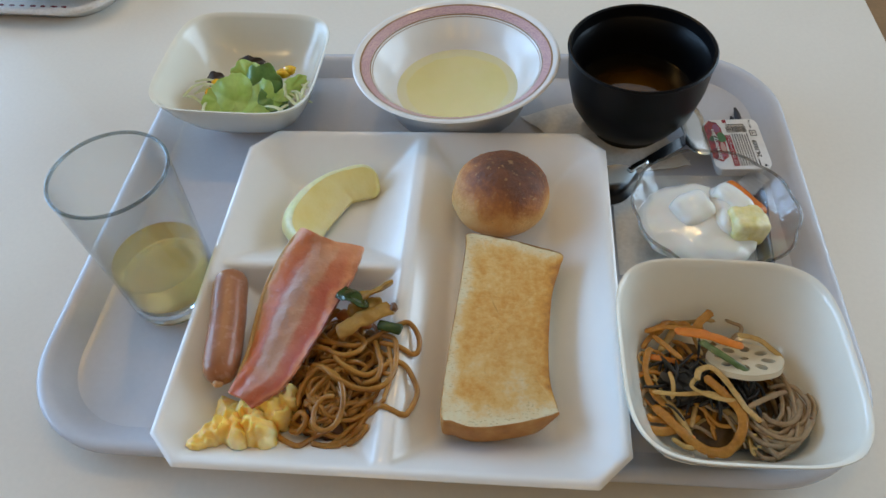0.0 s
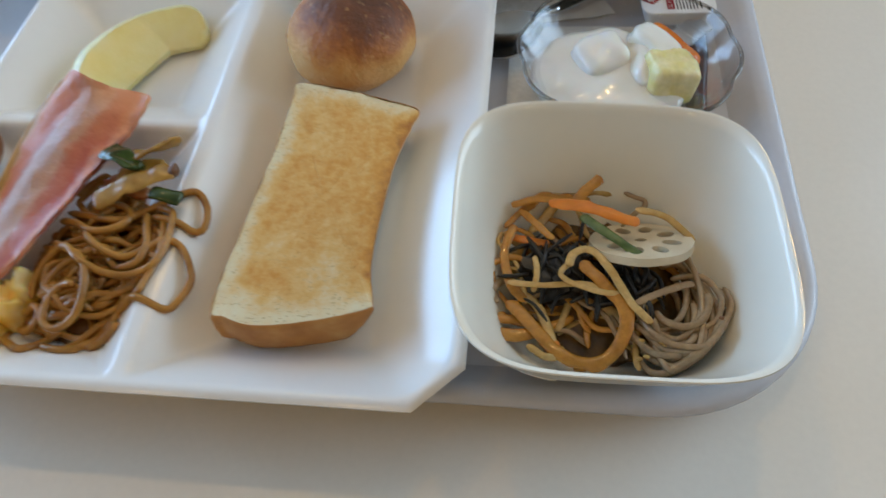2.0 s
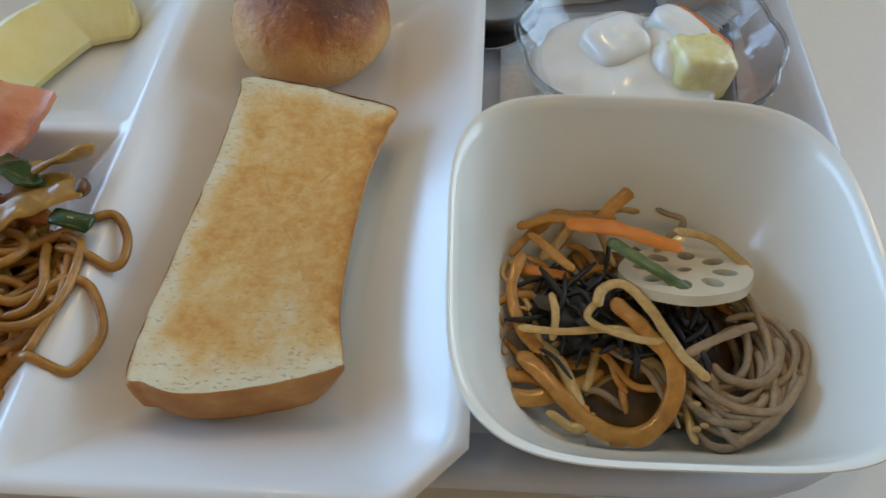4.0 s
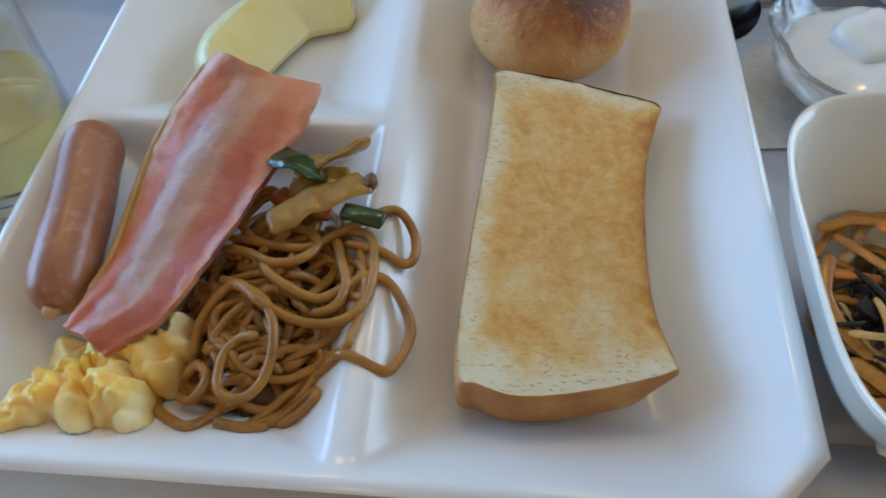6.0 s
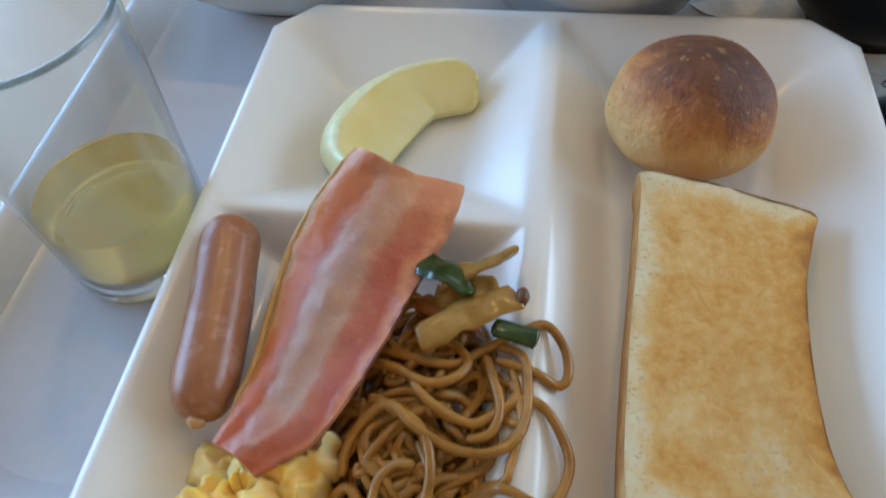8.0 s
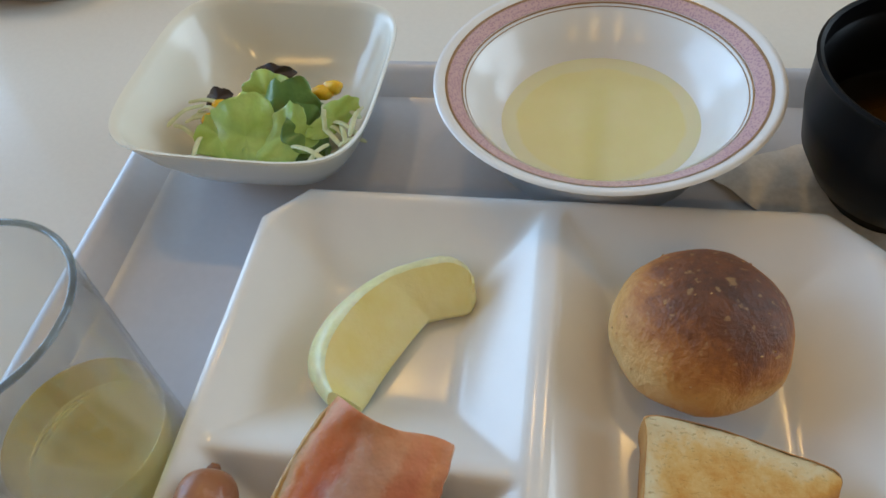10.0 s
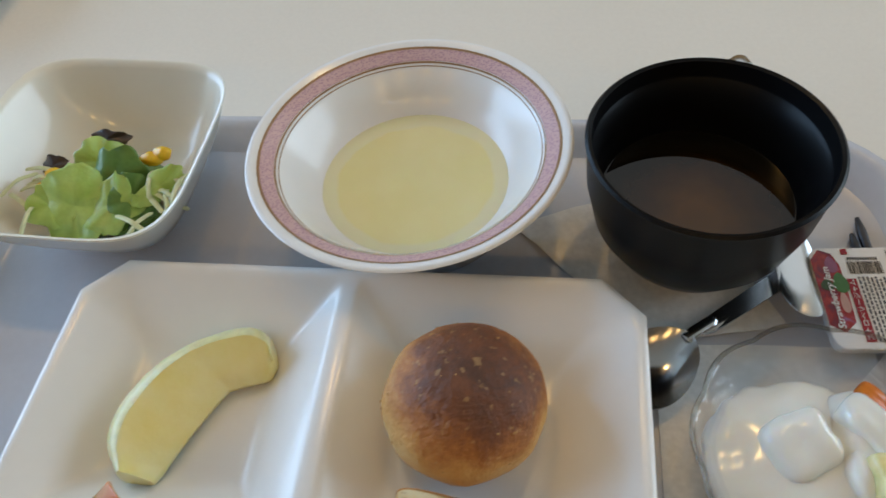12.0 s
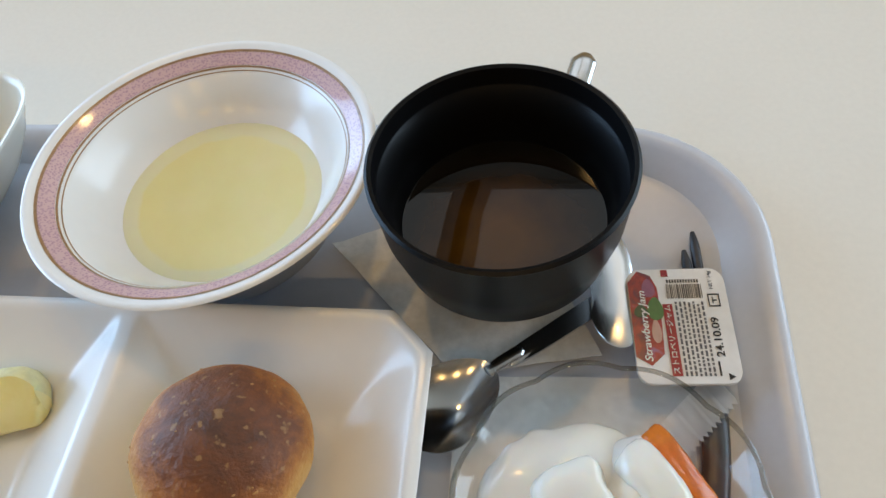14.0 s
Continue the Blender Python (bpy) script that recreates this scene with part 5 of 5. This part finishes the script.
# spoon: bowl towards the plate, handle up under the black bowl
def spoon():
    ob = thing("dessert_spoon", "polished steel spoon lying under the bowls", "spoon")
    ax, ay = Vector((0.1265, 0.2680, 0)), Vector((0.1500, 0.2905, 0))
    d = (ay - ax).normalized()
    s = Vector((-d.y, d.x, 0))
    loops = []
    L, W = 0.045, 0.0170
    rows = 12
    for k in range(rows + 1):
        q = k / rows
        l = []
        for j in range(40):
            a = 2 * math.pi * j / 40
            u, w = math.cos(a) * q, math.sin(a) * q
            p = ax + d * (0.008 + u * L / 2) + s * (w * W * (1 - 0.18 * u))
            l.append(Vector((p.x, p.y, TRAY_Z + 0.0015 + 0.0085 * q * q)))
        loops.append(l)
    back = [[p - Vector((0, 0, 0.0012)) for p in l] for l in loops]
    part("spoon_bowl", rings(loops[1:] + back[::-1][:-1], caps=(True, True)), STEEL, ob, sharp=70)
    g = Geo()
    pts = [ax + d * 0.027 + Vector((0, 0, TRAY_Z + 0.0080)), ay + Vector((0, 0, TRAY_Z + 0.0088)), ay + Vector((0.010, 0.0075, TRAY_Z + 0.0088))]
    tube(g, smooth_path(pts, 8), 0.0030, 12, 0.5)
    part("neck", g, STEEL, ob, sharp=70)
    flat_outline("handle", [(0.1535, 0.2960), (0.1680, 0.3085), (0.1870, 0.3235), (0.2040, 0.3365), (0.2070, 0.3270), (0.1865, 0.3120), (0.1700, 0.2995), (0.1560, 0.2905)], TRAY_Z + 0.0072, 0.0018, STEEL, ob)


spoon()
# knife: broad blade beside the jam
knife = thing("table_knife", "polished steel table knife lying under the black bowl", "knife")
flat_outline("blade", [(0.186, 0.330), (0.1875, 0.309), (0.194, 0.2985), (0.203, 0.300), (0.2045, 0.322), (0.2035, 0.343), (0.196, 0.362), (0.183, 0.388), (0.174, 0.385)], TRAY_Z + 0.0090, 0.0016, SATIN_STEEL, knife, lift=lambda x, y: (0.388 - y) * 0.06)
g = Geo()
tube(g, smooth_path([(0.179, 0.384, TRAY_Z + 0.0105), (0.176, 0.400, TRAY_Z + 0.0145), (0.180, 0.430, TRAY_Z + 0.0215), (0.186, 0.455, TRAY_Z + 0.025)], 8), 0.0066, 16, 0.42)
part("handle", g, STEEL, knife)
# dark chopstick ends under the jam
for pts in ([(0.233, 0.362), (0.2345, 0.330), (0.2365, 0.280)], [(0.2285, 0.352), (0.2305, 0.325), (0.2315, 0.285)]):
    g = Geo()
    tube(g, smooth_path([(x, y, TRAY_Z + 0.003) for x, y in pts], 6), 0.0022, 10)
    solid("chopstick", g, DARK_PLASTIC, "dark chopstick lying on the tray under the jam", "chopstick", "chopsticks")
g = Geo()
tube(g, smooth_path([(0.233, 0.285, TRAY_Z + 0.0045), (0.2325, 0.262, TRAY_Z + 0.0045), (0.229, 0.235, TRAY_Z + 0.0045), (0.226, 0.195, TRAY_Z + 0.0045)], 6), 0.0052, 12, 0.5)
solid("chopstick_sleeve", g, DARK_PLASTIC, "dark purple-brown plastic sleeve beside the glass bowl", "wrapper")


def sheet(name, corners, z, material, label, category, amp=0.0012, freq=70, seed=1, parent=None):
    """A slightly crumpled rectangle between four corners."""
    N, M = 26, 16
    a, b, c, d = (Vector((*q, 0)) for q in corners)
    v, f = [], []
    for s in (0, 1):
        for i in range(N + 1):
            for j in range(M + 1):
                p = a.lerp(b, i / N).lerp(d.lerp(c, i / N), j / M)
                h = amp * (0.5 + noise.noise(Vector((p.x * freq, p.y * freq, seed)))) + 0.4 * amp * noise.noise(Vector((p.x * freq * 3, p.y * freq * 3, seed)))
                v.append((p.x, p.y, z + max(h, 0) - s * 0.0005))
    W = M + 1
    o = (N + 1) * W
    for i in range(N):
        for j in range(M):
            q = i * W + j
            f.append((q, q + 1, q + W + 1, q + W))
            f.append((o + q + W, o + q + W + 1, o + q + 1, o + q))
    ring = [j for j in range(W)] + [i * W + M for i in range(1, N + 1)] + [N * W + j for j in range(M - 1, -1, -1)] + [i * W for i in range(N - 1, 0, -1)]
    for k in range(len(ring)):
        p, q = ring[k], ring[(k + 1) % len(ring)]
        f.append((q, p, o + p, o + q))
    return solid(name, Geo().add(v, f), material, label, category, sharp=80)


sheet("wet_wipe_packet", [(0.068, 0.352), (0.132, 0.288), (0.192, 0.300), (0.150, 0.385)], TRAY_Z + 0.0012, WHITE_PLASTIC, "crinkled white wet-wipe packet under the black bowl", "packet", 0.0022, 60, 2)
sheet("napkin_packet", [(0.134, 0.200), (0.134, 0.288), (0.226, 0.292), (0.226, 0.205)], TRAY_Z + 0.0008, WHITE_PLASTIC, "white paper napkin packet under the glass bowl", "packet", 0.0010, 50, 5)
# crimped clear seal
seal = Geo()
N = 26
for s in (0, 1):
    for i in range(N + 1):
        q = i / N
        p = Vector((0.2145, 0.262, 0)).lerp(Vector((0.2365, 0.2865, 0)), q)
        z = TRAY_Z + 0.009 - 0.0005 * s
        zig = 0.0013 * (i % 2)
        seal.v += [(p.x - 0.004, p.y + 0.0055, z), (p.x + 0.004 + zig, p.y - 0.0055 - zig, z + 0.0003 * (i % 3))]
o = 2 * (N + 1)
for i in range(N):
    a = 2 * i
    seal.f += [(a, a + 1, a + 3, a + 2), (o + a + 2, o + a + 3, o + a + 1, o + a), (a, a + 2, o + a + 2, o + a), (a + 1, o + a + 1, o + a + 3, a + 3)]
seal.f += [(0, o, o + 1, 1), (2 * N, 2 * N + 1, o + 2 * N + 1, o + 2 * N)]
solid("wrapper_seal", seal, FROST.mat, "crimped saw-toothed end of a clear wrapper", "wrapper", sharp=20)

# ---- jam portion ----
jam = thing("jam_portion", "small strawberry jam portion pack with printed foil lid", "jam packet", at=(0.2220, 0.3085, TRAY_Z + 0.0052), rz=3.5)
jam.scale = (0.905, 1.09, 1.0)
JW, JD, JH = 0.0215, 0.0235, 0.0105
cup = mottled("white_plastic_cup", (0.74, 0.74, 0.73), (0.80, 0.80, 0.79), 60, 0.3)
part("cup", rings([[(x, y, z) for x, y in rounded(JW - i, JD - i, 0.006 - i / 2)] for i, z in ((0.005, 0.0), (0.0035, 0.0005), (0.0022, JH - 0.001), (0.0, JH - 0.0008), (0.0, JH))]), cup, jam)
foil = mottled("printed_white_foil", (0.74, 0.74, 0.74), (0.80, 0.80, 0.81), 40, 0.22, 0.2, 120)
lid = part("foil_lid", rings([[(x, y, z) for x, y in rounded(JW - 0.0002, JD - 0.0002, 0.006)] for z in (JH + 0.0001, JH + 0.0005)]), foil, jam, "white printed foil lid")
inks = {}


def ink(name, c):
    if name not in inks:
        inks[name] = mottled(name, tuple(x * 0.92 for x in c), c, 200, 0.25)
    return inks[name]


RED, PINK, BLK, GRN, WHT = ink("red_ink", (0.30, 0.006, 0.016)), ink("pink_ink", (0.33, 0.03, 0.06)), ink("black_ink", (0.02, 0.02, 0.025)), ink("green_ink", (0.05, 0.16, 0.04)), ink("white_ink", (0.78, 0.78, 0.78))
LID = JH + 0.0006


def patch(x0, x1, y0, y1, m, k=0, name="print_patch"):
    part(name, box(Geo(), x0, x1, y0, y1, LID - 0.00005, LID + 0.00008 + 0.00006 * k), m, lid)


def blot(cx, cy, rx, ry, m, k=1, pts=None, name="strawberry_print"):
    n = 20
    P = pts or [(cx + rx * math.cos(6.2832 * j / n) * (1 - 0.25 * math.sin(6.2832 * j / n)), cy + ry * math.sin(6.2832 * j / n)) for j in range(n)]
    part(name, rings([[(x, y, z) for x, y in P] for z in (LID, LID + 0.0001 + 0.00006 * k)]), m, lid)


def words(text, x, y, size, m, rot=90, bold=0.0, k=2, shear=0.0):
    cu = bpy.data.curves.new("lettering", "FONT")
    cu.body, cu.size, cu.extrude, cu.offset, cu.shear = text, size, 0.00004, bold, shear
    cu.align_x, cu.align_y = "CENTER", "CENTER"
    tmp = new("lettering", cu)
    dg = bpy.context.evaluated_depsgraph_get()
    me = bpy.data.meshes.new_from_object(tmp.evaluated_get(dg))
    bpy.data.objects.remove(tmp)
    bpy.data.curves.remove(cu)
    me.materials.clear()
    me.materials.append(m)
    ob = new("lettering", me)
    ob.parent = lid
    ob.matrix_local = pose(x, y, LID + 0.00012 + 0.00006 * k, 0, 0, rot)
    return ob


berry = Nodes("strawberry_picture", 0.25)
berry.color(berry.ramp(berry.noise(150, 3, 0.6, 0.5), [(0.34, (0.13, 0.012, 0.035)), (0.46, (0.26, 0.012, 0.016)), (0.56, (0.36, 0.03, 0.03)), (0.68, (0.30, 0.12, 0.24))]))
PALE = ink("pale_fruit_print", (0.52, 0.30, 0.26))
part("picture_print", rings([[(x, y, z) for x, y in ((-0.0212, -0.0130), (-0.0150, -0.0165), (-0.0092, -0.0120), (-0.0085, 0.0000), (-0.0085, 0.0150), (-0.0110, 0.0205), (-0.0165, 0.0225), (-0.0212, 0.0175))] for z in (LID, LID + 0.00012)]), berry.mat, lid, "dark red strawberry picture")
blot(-0.0112, -0.0030, 0.0020, 0.0048, PALE, 2, name="fruit_print")
blot(-0.0125, 0.0150, 0.0028, 0.0040, ink("purple_fruit_print", (0.26, 0.08, 0.16)), 2, name="fruit_print")
blot(-0.0105, 0.0062, 0.0034, 0.0048, GRN, 3, name="leaf_print")
blot(-0.0168, 0.0052, 0.0030, 0.0026, ink("dark_leaf_print", (0.035, 0.075, 0.03)), 3, name="leaf_print")
patch(-0.0072, -0.0030, -0.0205, 0.0080, RED, 3)
patch(-0.0060, -0.0030, 0.0200, 0.0228, RED, 2)
words("Strawberry Jam", -0.0158, -0.0008, 0.0046, WHT, 90, 0.00006, 5, 0.25)
words("ストロベリージャム", -0.0051, -0.0062, 0.0031, WHT, 90, 0.0, 5)
bars = random.Random(2)
x = -0.0045
while x < 0.0105:
    w = bars.choice((0.00018, 0.0003, 0.00045))
    patch(x, x + w, 0.0105, 0.0165, BLK, 1, "barcode_bar")
    x += w + bars.choice((0.0002, 0.00035, 0.0005))
for k in range(12):
    patch(-0.0040 + k * 0.0012, -0.0033 + k * 0.0012, 0.0172, 0.0186, BLK, 1, "print_bar")
# small print that cannot be read
SMALL = ink("grey_ink", (0.10, 0.10, 0.12))
for k in range(7):
    y = -0.0205
    while y < 0.0085:
        L = bars.uniform(0.0008, 0.0022)
        patch(-0.0018 + k * 0.0019, -0.0018 + k * 0.0019 + 0.0009, y, min(y + L, 0.0090), SMALL, 1, "print_bar")
        y += L + bars.uniform(0.0004, 0.0008)
words("24.10.09", 0.0140, -0.0055, 0.0046, BLK, 90, 0.00008, 2)
words("NET 14g", 0.0150, 0.0180, 0.0022, BLK, 90, 0.0, 2)
patch(0.0120, 0.0128, -0.0205, -0.0150, BLK, 1, "print_bar")
blot(0, 0, 0, 0, BLK, 1, [(0.0155, -0.0195), (0.0182, -0.0208), (0.0155, -0.0221)][::-1], "triangle_mark")
for a, b, c, d in ((0.0128, 0.0178, 0.0068, 0.0073), (0.0128, 0.0178, 0.0117, 0.0122), (0.0128, 0.0133, 0.0073, 0.0117), (0.0173, 0.0178, 0.0073, 0.0117), (0.0145, 0.0150, 0.0082, 0.0108), (0.0150, 0.0164, 0.0092, 0.0097)):
    patch(a, b, c, d, BLK, 1, "recycling_mark")

# ---- the neighbouring tray at the far side of the table ----
NCX, NCY, NW, ND = -0.545, 0.676, 0.235, 0.180
cream = mottled("cream_patterned_melamine", (0.66, 0.62, 0.57), (0.74, 0.70, 0.66), 120, 0.3)
other = thing("patterned_tray", "cream tray with dark red pattern along its rim", "tray", at=(NCX, NCY, 0), rz=-4)
part("tray_body", rings(tray_loops(0, 0, NW, ND, 0.05)), cream, other, sharp=60)
MARK = ink("dark_red_print", (0.16, 0.03, 0.04))
mk = random.Random(8)
for k in range(30):
    x = NW - 0.010 - k * 0.011
    if k < 18:
        part("rim_mark", lump((x - 0.03, -ND + 0.0038, 0.0203), (0.0032, 0.0013, 0.0006), k, 0.5, 500, 2), MARK, other)
    else:
        part("rim_mark", lump((NW - 0.0038, -ND + 0.05 + (k - 18) * 0.012, 0.0203), (0.0013, 0.0032, 0.0006), k, 0.5, 500, 2), MARK, other)
ob2 = thing("dark_bowl", "dark glossy bowl with a pale band on the neighbouring tray", "bowl", at=(-0.405, 0.568, TRAY_Z))
part("bowl_body", lathe([(0.03, 0.0), (0.034, 0.002), (0.060, 0.020), (0.070, 0.040), (0.0705, 0.0415), (0.069, 0.042), (0.058, 0.022), (0.03, 0.007), (0.001, 0.006)], 64), BLACK, ob2, sharp=60)
part("pale_band", lathe([(0.0632, 0.0258), (0.0668, 0.0330)], 64, caps=(False, False)), mottled("tan_band", (0.40, 0.30, 0.16), (0.50, 0.38, 0.22), 100, 0.3), ob2)

# ---- ceiling fixtures ----
for lx, ly, watts in DOWNLIGHTS:
    fx = thing("downlight", "small round recessed ceiling downlight", "lamp", "ceiling downlights", at=(lx, ly, CEIL_Z))
    part("trim_ring", lathe([(0.048, -0.0005), (0.062, -0.0005), (0.062, -0.006), (0.058, -0.009), (0.050, -0.009), (0.048, -0.004)], 32, caps=(False, False)), CEIL_PAINT, fx)
for lx, ly in PANELS:
    fx = thing("ceiling_light", "broad flat ceiling light panel with white frame", "lamp", "ceiling panels", at=(lx, ly, CEIL_Z))
    for a0, a1, b0, b1 in ((-0.53, 0.53, 0.555, 0.585), (-0.53, 0.53, -0.585, -0.555), (-0.53, -0.505, -0.555, 0.555), (0.505, 0.53, -0.555, 0.555)):
        part("frame", box(Geo(), a0, a1, b0, b1, -0.05, 0.0), CEIL_PAINT, fx)
